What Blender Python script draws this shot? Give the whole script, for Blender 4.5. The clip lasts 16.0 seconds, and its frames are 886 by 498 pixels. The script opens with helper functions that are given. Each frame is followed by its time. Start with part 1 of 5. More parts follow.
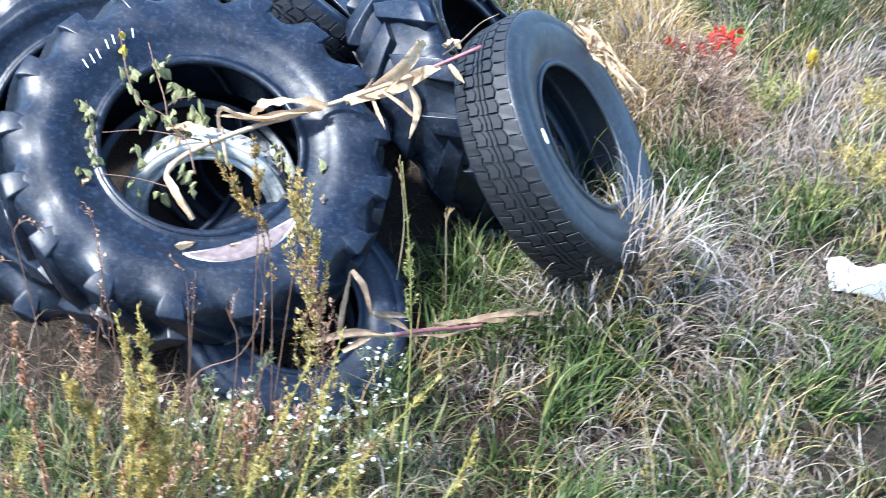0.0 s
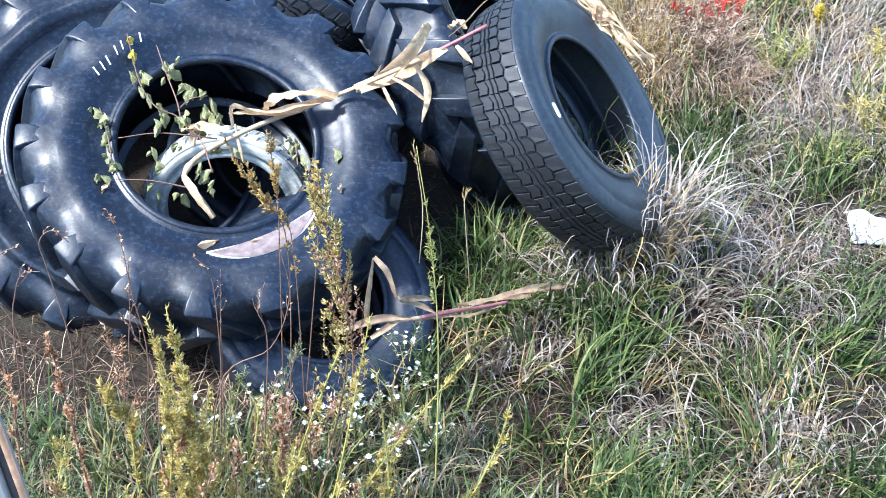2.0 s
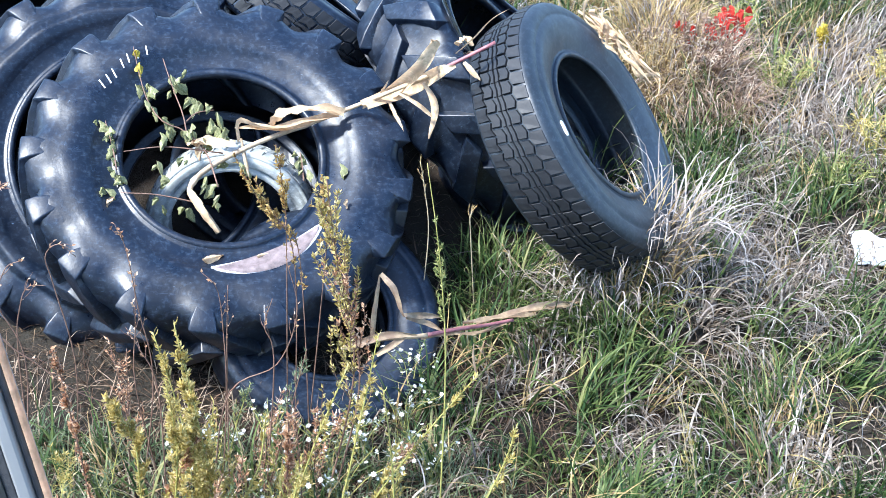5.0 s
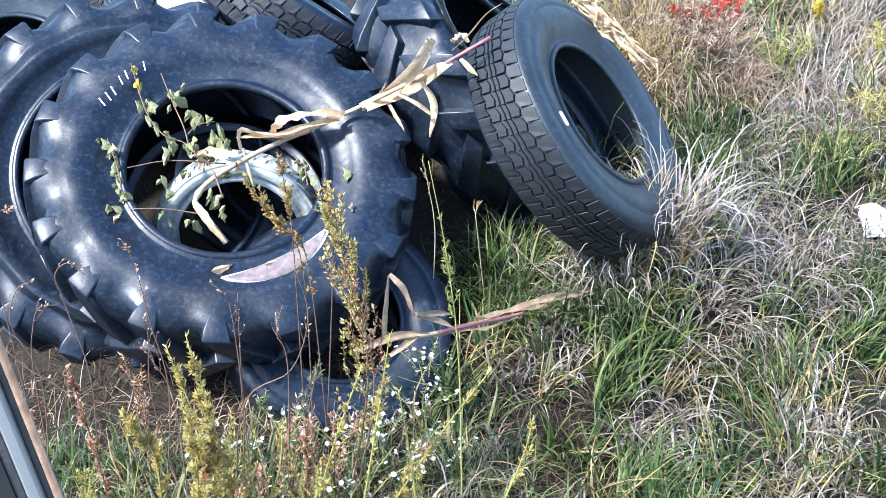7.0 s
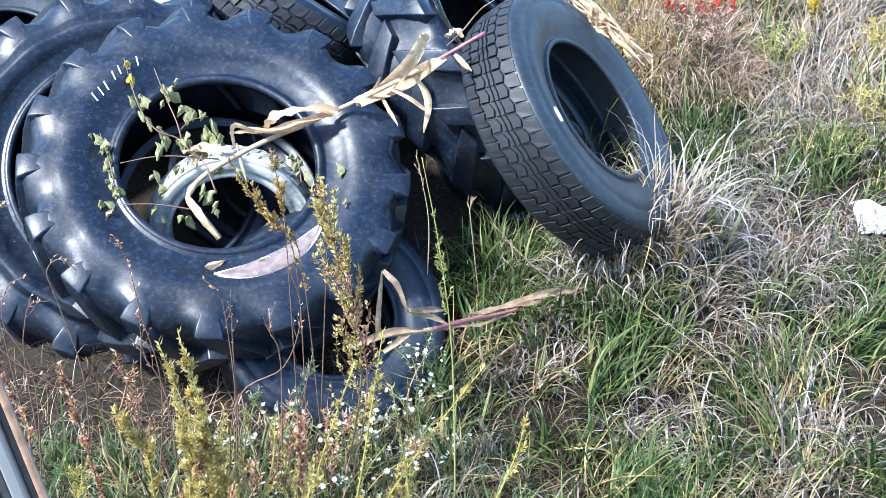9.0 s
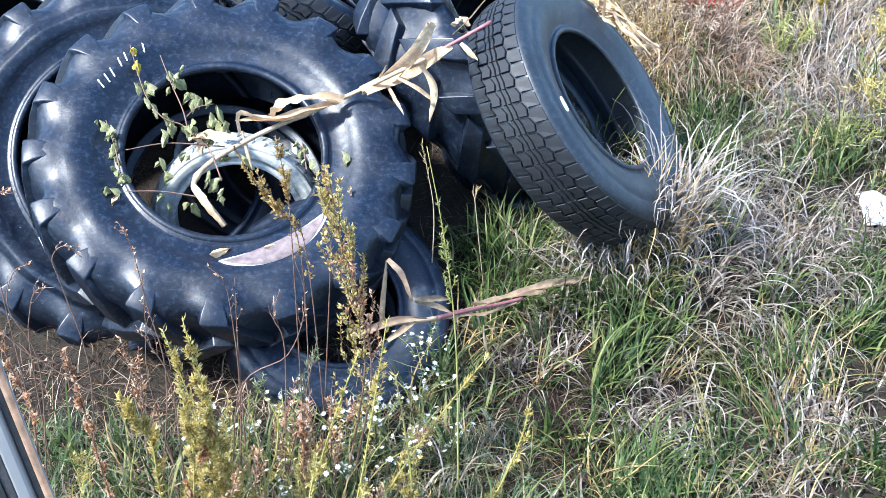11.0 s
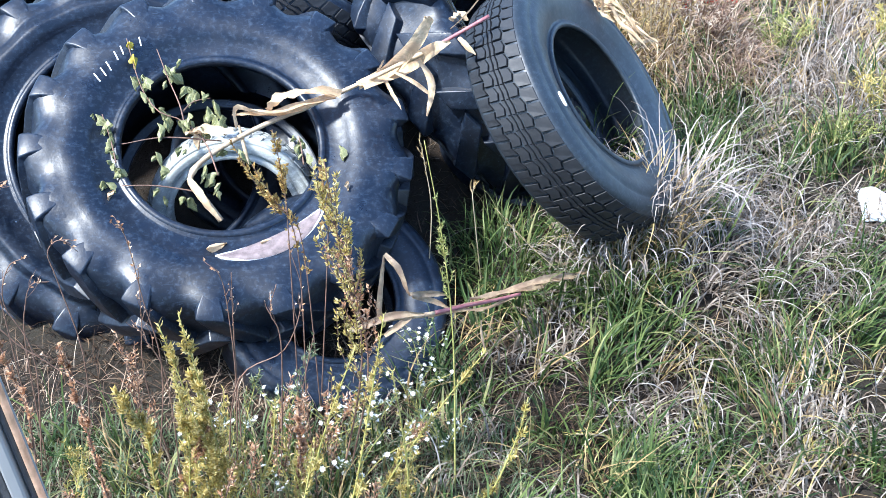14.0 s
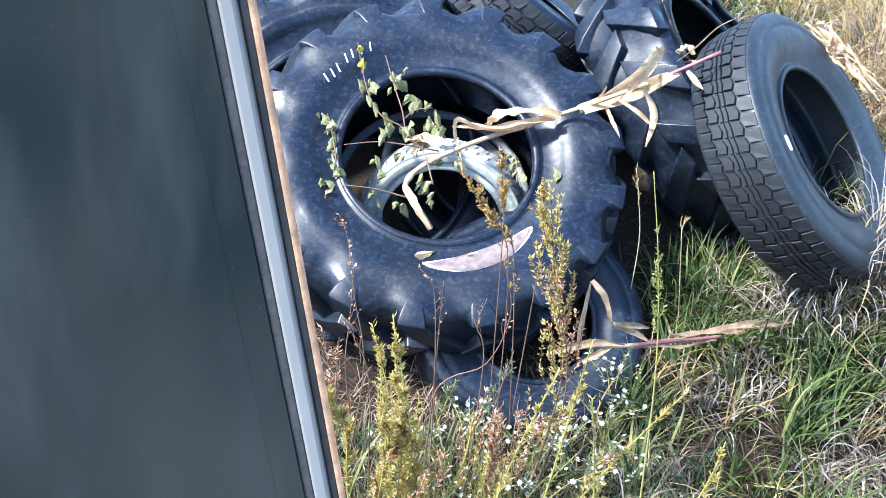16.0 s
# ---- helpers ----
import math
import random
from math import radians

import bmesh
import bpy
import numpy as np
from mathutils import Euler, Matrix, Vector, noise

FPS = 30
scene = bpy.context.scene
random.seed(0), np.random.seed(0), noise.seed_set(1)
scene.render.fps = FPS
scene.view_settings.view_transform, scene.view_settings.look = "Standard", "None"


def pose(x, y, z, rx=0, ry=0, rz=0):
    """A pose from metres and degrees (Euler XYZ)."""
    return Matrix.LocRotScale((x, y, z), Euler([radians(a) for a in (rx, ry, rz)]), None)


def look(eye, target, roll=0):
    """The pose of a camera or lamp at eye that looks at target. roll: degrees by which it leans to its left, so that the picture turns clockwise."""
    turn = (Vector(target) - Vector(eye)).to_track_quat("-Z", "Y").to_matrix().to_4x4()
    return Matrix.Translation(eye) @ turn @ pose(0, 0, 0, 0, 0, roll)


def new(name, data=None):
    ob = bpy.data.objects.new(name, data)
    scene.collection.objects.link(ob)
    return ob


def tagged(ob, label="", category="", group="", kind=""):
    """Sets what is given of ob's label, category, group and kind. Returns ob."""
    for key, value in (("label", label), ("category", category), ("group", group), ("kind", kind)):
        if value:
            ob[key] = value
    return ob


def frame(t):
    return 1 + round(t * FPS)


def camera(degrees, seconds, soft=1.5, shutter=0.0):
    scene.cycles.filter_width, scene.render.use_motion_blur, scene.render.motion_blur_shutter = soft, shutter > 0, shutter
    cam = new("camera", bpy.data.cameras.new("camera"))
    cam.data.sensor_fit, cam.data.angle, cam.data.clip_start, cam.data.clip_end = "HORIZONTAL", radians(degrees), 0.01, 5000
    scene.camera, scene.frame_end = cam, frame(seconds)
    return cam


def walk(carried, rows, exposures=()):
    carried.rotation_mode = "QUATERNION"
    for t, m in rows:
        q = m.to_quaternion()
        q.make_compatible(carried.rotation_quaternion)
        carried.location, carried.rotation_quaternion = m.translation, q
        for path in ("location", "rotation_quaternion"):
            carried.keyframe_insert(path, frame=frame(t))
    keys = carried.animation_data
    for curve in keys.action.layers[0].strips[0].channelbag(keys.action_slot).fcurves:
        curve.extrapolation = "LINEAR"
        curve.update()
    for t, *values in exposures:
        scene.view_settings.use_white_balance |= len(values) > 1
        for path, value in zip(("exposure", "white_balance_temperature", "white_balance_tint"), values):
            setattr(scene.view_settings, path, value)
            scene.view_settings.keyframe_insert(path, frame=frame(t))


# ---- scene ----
cam = camera(39.9, 16.0, soft=0.7, shutter=0.8)
PATH = [
    (0, (-0.365, 0.218, 2.632), (-0.181, 1.944, 1.639), 9.3),
    (0.5, (-0.361, 0.222, 2.635), (-0.222, 1.948, 1.634), 6.9),
    (1, (-0.378, 0.245, 2.679), (-0.218, 1.961, 1.665), 7.9),
    (1.5, (-0.388, 0.231, 2.663), (-0.226, 1.946, 1.646), 6.3),
    (2, (-0.37, 0.2, 2.649), (-0.216, 1.91, 1.624), 4.8),
    (2.5, (-0.386, 0.215, 2.653), (-0.219, 1.935, 1.646), 4.3),
    (3, (-0.376, 0.218, 2.654), (-0.216, 1.935, 1.642), 4.5),
    (5.3, (-0.423, 0.221, 2.639), (-0.26, 1.944, 1.637), 5.8),
    (5.5, (-0.418, 0.213, 2.638), (-0.263, 1.929, 1.623), 5.9),
    (6, (-0.418, 0.207, 2.639), (-0.28, 1.927, 1.628), 5.0),
    (6.5, (-0.417, 0.213, 2.642), (-0.277, 1.939, 1.639), 3.2),
    (7, (-0.405, 0.208, 2.64), (-0.257, 1.931, 1.636), 1.9),
    (7.5, (-0.397, 0.209, 2.643), (-0.251, 1.932, 1.638), 1.7),
    (8, (-0.407, 0.218, 2.639), (-0.257, 1.941, 1.636), 2.0),
    (8.5, (-0.401, 0.214, 2.641), (-0.245, 1.937, 1.637), 2.3),
    (9, (-0.398, 0.22, 2.64), (-0.243, 1.938, 1.628), 2.1),
    (11.5, (-0.389, 0.221, 2.648), (-0.249, 1.929, 1.617), 2.5),
    (12, (-0.378, 0.218, 2.646), (-0.227, 1.932, 1.627), 3.1),
    (12.5, (-0.377, 0.224, 2.647), (-0.225, 1.933, 1.618), 2.3),
    (13, (-0.375, 0.228, 2.648), (-0.23, 1.938, 1.621), 2.8),
    (13.5, (-0.389, 0.234, 2.637), (-0.244, 1.941, 1.605), 2.9),
    (14, (-0.39, 0.23, 2.635), (-0.242, 1.935, 1.6), 2.5),
    (14.5, (-0.399, 0.231, 2.661), (-0.277, 1.937, 1.624), 3.4),
    (14.7, (-0.435, 0.226, 2.658), (-0.396, 1.933, 1.618), 2.6),
    (15, (-0.490, 0.218, 2.654), (-0.588, 1.912, 1.594), 3.1),
    (15.2, (-0.516, 0.224, 2.640), (-0.660, 1.922, 1.593), 5.0),
    (15.5, (-0.545, 0.234, 2.62), (-0.669, 1.945, 1.592), 5.5),
    (16, (-0.549, 0.228, 2.624), (-0.662, 1.946, 1.606), 4.4),
]
EXPOSURES = [(0.0, 1.94, 5500, 7), (14.6, 1.92, 5500, 7), (15.2, 1.88, 5500, 7), (15.5, 2.04, 5580, 8), (16.0, 2.08, 5580, 8)]
walk(cam, [(t, look(eye, target, roll)) for t, eye, target, roll in PATH], EXPOSURES)

# ---- light ----
SUN_DIR = Vector((-0.56, -0.26, 0.78)).normalized()
world = bpy.data.worlds.new("sky")
scene.world = world
world.use_nodes = True
wn = world.node_tree.nodes
wl = world.node_tree.links
sky = wn.new("ShaderNodeTexSky")
sky.sky_type = "NISHITA"
sky.sun_disc = False
sky.sun_elevation = math.asin(SUN_DIR.z)
sky.sun_rotation = math.atan2(SUN_DIR.x, SUN_DIR.y)
wl.new(sky.outputs[0], wn["Background"].inputs[0])
wn["Background"].inputs[1].default_value = 0.15
sun_data = bpy.data.lights.new("sun", "SUN")
sun_data.energy, sun_data.angle, sun_data.color = 3.6, radians(6), (1.0, 0.925, 0.82)
sun = new("sun", sun_data)
sun.matrix_world = look(SUN_DIR * 30, (0, 0, 0))

rng = np.random.default_rng(7)


# ---- materials ----
def nodes_of(name):
    m = bpy.data.materials.new(name)
    m.use_nodes = True
    return m, m.node_tree.nodes, m.node_tree.links, m.node_tree.nodes["Principled BSDF"]


def noise_tex(n, l, scale, detail=4, rough=0.6, coord=None, stretch=None):
    t = n.new("ShaderNodeTexNoise")
    t.inputs["Scale"].default_value, t.inputs["Detail"].default_value, t.inputs["Roughness"].default_value = scale, detail, rough
    if coord is not None:
        if stretch:
            mp = n.new("ShaderNodeMapping")
            mp.inputs["Scale"].default_value = stretch
            l.new(coord, mp.inputs[0])
            coord = mp.outputs[0]
        l.new(coord, t.inputs["Vector"])
    return t.outputs["Fac"]


def ramp(n, l, fac, stops):
    r = n.new("ShaderNodeValToRGB")
    el = r.color_ramp.elements
    while len(el) < len(stops):
        el.new(0.5)
    for e, (p, c) in zip(el, stops):
        e.position, e.color = p, (*c, 1) if len(c) == 3 else c
    l.new(fac, r.inputs[0])
    return r.outputs[0]


def mixc(n, l, fac, a, b):
    x = n.new("ShaderNodeMix")
    x.data_type = "RGBA"
    l.new(fac, x.inputs[0]) if hasattr(fac, "links") else None
    for v, k in ((a, 6), (b, 7)):
        if hasattr(v, "links"):
            l.new(v, x.inputs[k])
        else:
            x.inputs[k].default_value = (*v, 1)
    return x.outputs[2]


def bump(n, l, height, strength, dist, prev=None):
    b = n.new("ShaderNodeBump")
    b.inputs["Strength"].default_value, b.inputs["Distance"].default_value = strength, dist
    l.new(height, b.inputs["Height"])
    if prev is not None:
        l.new(prev, b.inputs["Normal"])
    return b.outputs[0]


def rubber(name, dark, mid, dust, dusty=0.5, gloss=(0.36, 0.62)):
    m, n, l, p = nodes_of(name)
    co = n.new("ShaderNodeTexCoord").outputs["Object"]
    big = noise_tex(n, l, 3.5, 5, 0.62, co)
    fine = noise_tex(n, l, 55, 5, 0.7, co)
    speck = noise_tex(n, l, 62, 6, 0.72, co)
    scr = noise_tex(n, l, 30, 3, 0.6, co, (1, 9, 1))
    c = ramp(n, l, big, [(0.3, dark), (0.72, mid)])
    dm = ramp(n, l, fine, [(0.5, (0, 0, 0)), (0.78, (dusty, dusty, dusty))])
    c = mixc(n, l, dm, c, dust)
    sm = ramp(n, l, speck, [(0.66, (0, 0, 0)), (0.73, (min(1, dusty),) * 3)])
    c = mixc(n, l, sm, c, tuple(min(0.8, v * 3.0) for v in dust))
    sc = ramp(n, l, scr, [(0.63, (0, 0, 0)), (0.70, (dusty * 0.7,) * 3)])
    c = mixc(n, l, sc, c, dust)
    l.new(c, p.inputs["Base Color"])
    rr = ramp(n, l, noise_tex(n, l, 9, 5, 0.65, co), [(0.3, (gloss[0],) * 3), (0.7, (gloss[1],) * 3)])
    l.new(rr, p.inputs["Roughness"])
    p.inputs["Specular IOR Level"].default_value = 0.45
    nb = bump(n, l, fine, 0.22, 0.003)
    nb = bump(n, l, noise_tex(n, l, 24, 3, 0.5, co, (1, 1, 0.25)), 0.12, 0.006, nb)
    l.new(bump(n, l, noise_tex(n, l, 11, 4, 0.6, co), 0.12, 0.010, nb), p.inputs["Normal"])
    return m


def leafy(name, stops, trans=0.45, rough=0.55, patch=None):
    """Plant matter: a colour for each leaf or blade, some light passing through."""
    m, n, l, p = nodes_of(name)
    g = n.new("ShaderNodeNewGeometry")
    c = ramp(n, l, g.outputs["Random Per Island"], stops)
    co = n.new("ShaderNodeTexCoord").outputs["Object"]
    v = ramp(n, l, noise_tex(n, l, 60, 3, 0.6, co), [(0.3, (0.62, 0.60, 0.55)), (0.7, (1.12, 1.1, 1.05))])
    x = n.new("ShaderNodeMix")
    x.data_type, x.blend_type = "RGBA", "MULTIPLY"
    x.inputs[0].default_value = 1
    l.new(c, x.inputs[6])
    l.new(v, x.inputs[7])
    c = x.outputs[2]
    if patch:
        c = mixc(n, l, ramp(n, l, noise_tex(n, l, patch[0], 4, 0.6, co), [(0.42, (0, 0, 0)), (0.62, (0.8, 0.8, 0.8))]), c, patch[1])
    l.new(c, p.inputs["Base Color"])
    p.inputs["Roughness"].default_value = rough
    p.inputs["Specular IOR Level"].default_value = 0.35
    t = n.new("ShaderNodeBsdfTranslucent")
    l.new(c, t.inputs[0])
    s = n.new("ShaderNodeMixShader")
    s.inputs[0].default_value = trans
    l.new(p.outputs[0], s.inputs[1])
    l.new(t.outputs[0], s.inputs[2])
    l.new(s.outputs[0], n["Material Output"].inputs[0])
    return m


def plain(name, a, b, scale=12, rough=0.6, bumpy=0.2, metal=0.0, stretch=None):
    m, n, l, p = nodes_of(name)
    co = n.new("ShaderNodeTexCoord").outputs["Object"]
    f = noise_tex(n, l, scale, 5, 0.65, co, stretch)
    l.new(ramp(n, l, f, [(0.3, a), (0.7, b)]), p.inputs["Base Color"])
    p.inputs["Roughness"].default_value = rough
    p.inputs["Metallic"].default_value = metal
    if bumpy:
        l.new(bump(n, l, noise_tex(n, l, scale * 5, 4, 0.6, co), bumpy, 0.01), p.inputs["Normal"])
    return m


RUBBER = rubber("black_rubber", (0.0015, 0.0035, 0.009), (0.0055, 0.0105, 0.023), (0.070, 0.100, 0.150), 0.40, (0.24, 0.56))
RUBBER_GREY = rubber("grey_weathered_rubber", (0.007, 0.011, 0.016), (0.017, 0.025, 0.036), (0.080, 0.100, 0.125), 0.4, (0.38, 0.58))
RUBBER_TREAD = rubber("dusty_tread_rubber", (0.003, 0.004, 0.006), (0.009, 0.010, 0.013), (0.030, 0.032, 0.037), 0.3, (0.48, 0.70))
# Near-white because sun glare on the tread is put into the rubber colour.
RUBBER_PALE = rubber("sun_glare_rubber", (0.14, 0.15, 0.14), (0.46, 0.475, 0.46), (0.66, 0.68, 0.66), 0.8, (0.35, 0.55))
CHALK = plain("white_chalk", (0.55, 0.56, 0.58), (0.8, 0.8, 0.8), 90, 0.9)
STICKER = plain("white_sticker", (0.78, 0.8, 0.8), (0.85, 0.86, 0.85), 20, 0.5)
SCUFF = plain("scuffed_rubber", (0.09, 0.068, 0.068), (0.22, 0.17, 0.165), 40, 0.6)
SCUFF_EDGE = plain("bare_cord", (0.35, 0.36, 0.4), (0.6, 0.61, 0.64), 60, 0.8)
GRASS = leafy("green_grass", [(0.0, (0.022, 0.055, 0.016)), (0.45, (0.075, 0.124, 0.036)), (0.8, (0.17, 0.225, 0.07)), (1.0, (0.33, 0.33, 0.15))], 0.4)
DRYGRASS = leafy("dry_grass", [(0.0, (0.13, 0.10, 0.075)), (0.4, (0.28, 0.23, 0.19)), (0.75, (0.38, 0.33, 0.285)), (1.0, (0.54, 0.50, 0.46))], 0.3)
PALE = leafy("bleached_grass", [(0.0, (0.20, 0.165, 0.14)), (0.5, (0.33, 0.285, 0.265)), (1.0, (0.56, 0.52, 0.51))], 0.25)
STRAW = leafy("straw", [(0.0, (0.22, 0.15, 0.08)), (0.5, (0.42, 0.31, 0.15)), (1.0, (0.60, 0.47, 0.22))], 0.35)
RUSSET = leafy("russet_leaf", [(0.0, (0.17, 0.11, 0.08)), (0.4, (0.36, 0.25, 0.18)), (0.8, (0.54, 0.43, 0.34)), (1.0, (0.70, 0.61, 0.50))], 0.35)
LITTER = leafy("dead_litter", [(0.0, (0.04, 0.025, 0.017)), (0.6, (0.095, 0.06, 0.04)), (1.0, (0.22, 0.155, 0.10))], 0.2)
GOLD = leafy("goldenrod_leaf", [(0.0, (0.28, 0.23, 0.07)), (0.5, (0.60, 0.48, 0.15)), (1.0, (0.80, 0.69, 0.36))], 0.48)
GOLDGREEN = leafy("weed_leaf", [(0.0, (0.12, 0.17, 0.05)), (0.5, (0.30, 0.34, 0.11)), (1.0, (0.62, 0.58, 0.28))], 0.45)
PINKSEED = leafy("pink_seed", [(0.0, (0.30, 0.15, 0.09)), (0.5, (0.58, 0.33, 0.19)), (1.0, (0.78, 0.60, 0.44))], 0.3)
SAGE = leafy("grey_green_leaf", [(0.0, (0.10, 0.14, 0.08)), (0.5, (0.19, 0.25, 0.14)), (1.0, (0.34, 0.38, 0.24))], 0.4)
PETAL = leafy("white_petal", [(0.0, (0.72, 0.74, 0.76)), (1.0, (0.86, 0.87, 0.88))], 0.25)
VINE = leafy("wilted_vine_leaf", [(0.0, (0.11, 0.14, 0.05)), (0.6, (0.24, 0.27, 0.11)), (1.0, (0.44, 0.43, 0.22))], 0.35, 0.45, (35, (0.46, 0.43, 0.26)))
YELLOWLEAF = leafy("yellow_leaf", [(0.0, (0.55, 0.42, 0.06)), (1.0, (0.72, 0.60, 0.10))], 0.45)
SPRIG = leafy("faded_yellow_sprig", [(0.0, (0.26, 0.15, 0.06)), (0.5, (0.48, 0.33, 0.11)), (1.0, (0.66, 0.54, 0.24))], 0.4)
REDLEAF = leafy("red_leaf", [(0.0, (0.55, 0.03, 0.025)), (1.0, (0.80, 0.09, 0.06))], 0.45)
HUSK = leafy("corn_husk", [(0.0, (0.60, 0.40, 0.23)), (0.5, (0.72, 0.54, 0.35)), (1.0, (0.78, 0.65, 0.48))], 0.35, 0.45, (22, (0.52, 0.35, 0.21)))
HUSK_BROWN = leafy("brown_corn_husk", [(0.0, (0.30, 0.21, 0.14)), (0.5, (0.40, 0.30, 0.20)), (1.0, (0.52, 0.42, 0.30))], 0.3, 0.6, (22, (0.24, 0.16, 0.11)))
STALK = plain("corn_stalk", (0.30, 0.20, 0.12), (0.52, 0.40, 0.26), 30, 0.6, 0.3, 0, (1, 1, 0.3))
STALK_RED = plain("red_corn_stalk", (0.17, 0.055, 0.065), (0.30, 0.13, 0.13), 30, 0.5)
BROWN = plain("brown_stem", (0.09, 0.05, 0.035), (0.22, 0.13, 0.09), 40, 0.7)
TAN = plain("tan_stem", (0.30, 0.24, 0.15), (0.46, 0.38, 0.25), 40, 0.7)
YGREEN = plain("yellow_green_stem", (0.24, 0.24, 0.06), (0.42, 0.38, 0.12), 40, 0.6)


# ---- mesh helpers ----
def mesh_ob(name, verts, faces, material, smooth=False):
    me = bpy.data.meshes.new(name)
    me.from_pydata([tuple(v) for v in verts], [], [tuple(f) for f in faces])
    if smooth:
        me.polygons.foreach_set("use_smooth", [True] * len(me.polygons))
    me.materials.append(material)
    me.update()
    return new(name, me)


def part(name, geo, material, parent, label="", smooth=False):
    ob = mesh_ob(name, geo[0], geo[1], material, smooth)
    ob.parent = parent
    return tagged(ob, label)


def thing(name, m, label, category, group=""):
    ob = new(name)
    ob.matrix_world = m
    ob.empty_display_size = 0.1
    return tagged(ob, label, category, group)


def join(*geos):
    v, f, k = [], [], 0
    for gv, gf in geos:
        v += [tuple(p) for p in gv]
        f += [tuple(i + k for i in q) for q in gf]
        k += len(gv)
    return v, f


def lathe(profile, n):
    v, f, k = [], [], len(profile)
    for i in range(n):
        a = 2 * math.pi * i / n
        v += [(r * math.cos(a), r * math.sin(a), z) for r, z in profile]
        for j in range(k):
            f.append((i * k + j, ((i + 1) % n) * k + j, ((i + 1) % n) * k + (j + 1) % k, i * k + (j + 1) % k))
    return v, f


def spline(pts, n):
    """Catmull-Rom through the points."""
    p = [Vector(q) for q in pts]
    p = [2 * p[0] - p[1]] + p + [2 * p[-1] - p[-2]]
    out = []
    for s in range(n + 1):
        u = s / n * (len(p) - 3)
        i = min(int(u), len(p) - 4)
        t = u - i
        a, b, c, d = p[i:i + 4]
        out.append(0.5 * ((2 * b) + (c - a) * t + (2 * a - 5 * b + 4 * c - d) * t * t + (3 * b - a - 3 * c + d) * t ** 3))
    return out


def tube(pts, r0, r1, n=6, knots=()):
    v, f = [], []
    m = len(pts)
    for i, p in enumerate(pts):
        d = (pts[min(i + 1, m - 1)] - pts[max(i - 1, 0)]).normalized()
        a = d.orthogonal().normalized() if i == 0 else (a - a.dot(d) * d).normalized()
        b = d.cross(a)
        r = r0 + (r1 - r0) * i / (m - 1)
        if i in knots:
            r *= 1.35
        v += [p + r * (math.cos(2 * math.pi * k / n) * a + math.sin(2 * math.pi * k / n) * b) for k in range(n)]
        if i:
            for k in range(n):
                f.append(((i - 1) * n + k, (i - 1) * n + (k + 1) % n, i * n + (k + 1) % n, i * n + k))
    f += [tuple(range(n))[::-1], tuple(range((m - 1) * n, m * n))]
    return v, f


def ribbon(pts, width, fold=0.35, twist=0.0, wave=0.0, side=None, seed=0, tip=0.15, start=0.6):
    """A long dry leaf: a strip with a raised midrib, twisting, wavy at its edges."""
    r = random.Random(seed)
    v, f = [], []
    m = len(pts)
    ph = r.uniform(0, 6)
    for i, p in enumerate(pts):
        d = (pts[min(i + 1, m - 1)] - pts[max(i - 1, 0)]).normalized()
        if i == 0:
            a = (side or d.orthogonal())
        a = (a - a.dot(d) * d).normalized()
        q = Matrix.Rotation(twist / m, 3, d)
        a = q @ a
        b = d.cross(a)
        s = i / (m - 1)
        w = width * (start + (1 - start) * min(1, s * 3)) * (1 if s < 0.5 else tip + (1 - tip) * (1 - (2 * s - 1) ** 1.6))
        for e, off in ((-1, 0.0), (-0.5, -0.6), (0, -1.0), (0.5, -0.6), (1, 0.0)):
            wv = wave * width * (math.sin(ph + 9 * s + 2.5 * e) + 0.5 * math.sin(2 * ph + 27 * s + 4 * e)) * abs(e)
            v.append(p + a * (e * w * 0.5) + b * (off * fold * w * 0.5 + wv))
        if i:
            for k in range(4):
                f.append(((i - 1) * 5 + k, (i - 1) * 5 + k + 1, i * 5 + k + 1, i * 5 + k))
    return v, f


def leaf_cloud(points, dirs, length, width, fold=0.3):
    """Small folded leaves, each its own island: a diamond of four faces."""
    v, f = [], []
    for p, d in zip(points, dirs):
        d = Vector(d).normalized()
        a = d.orthogonal().normalized()
        a = Matrix.Rotation(random.uniform(0, 6.28), 3, d) @ a
        b = d.cross(a)
        L = length * random.uniform(0.6, 1.3)
        w = width * random.uniform(0.6, 1.2)
        p = Vector(p)
        k = len(v)
        sag = b * (-0.25 * L * random.random())
        v += [p, p + d * L * 0.45 + a * w * 0.5 + b * fold * w, p + d * L * 0.45, p + d * L * 0.45 - a * w * 0.5 + b * fold * w, p + d * L + sag]
        f += [(k, k + 1, k + 2), (k, k + 2, k + 3), (k + 1, k + 4, k + 2), (k + 2, k + 4, k + 3)]
    return v, f


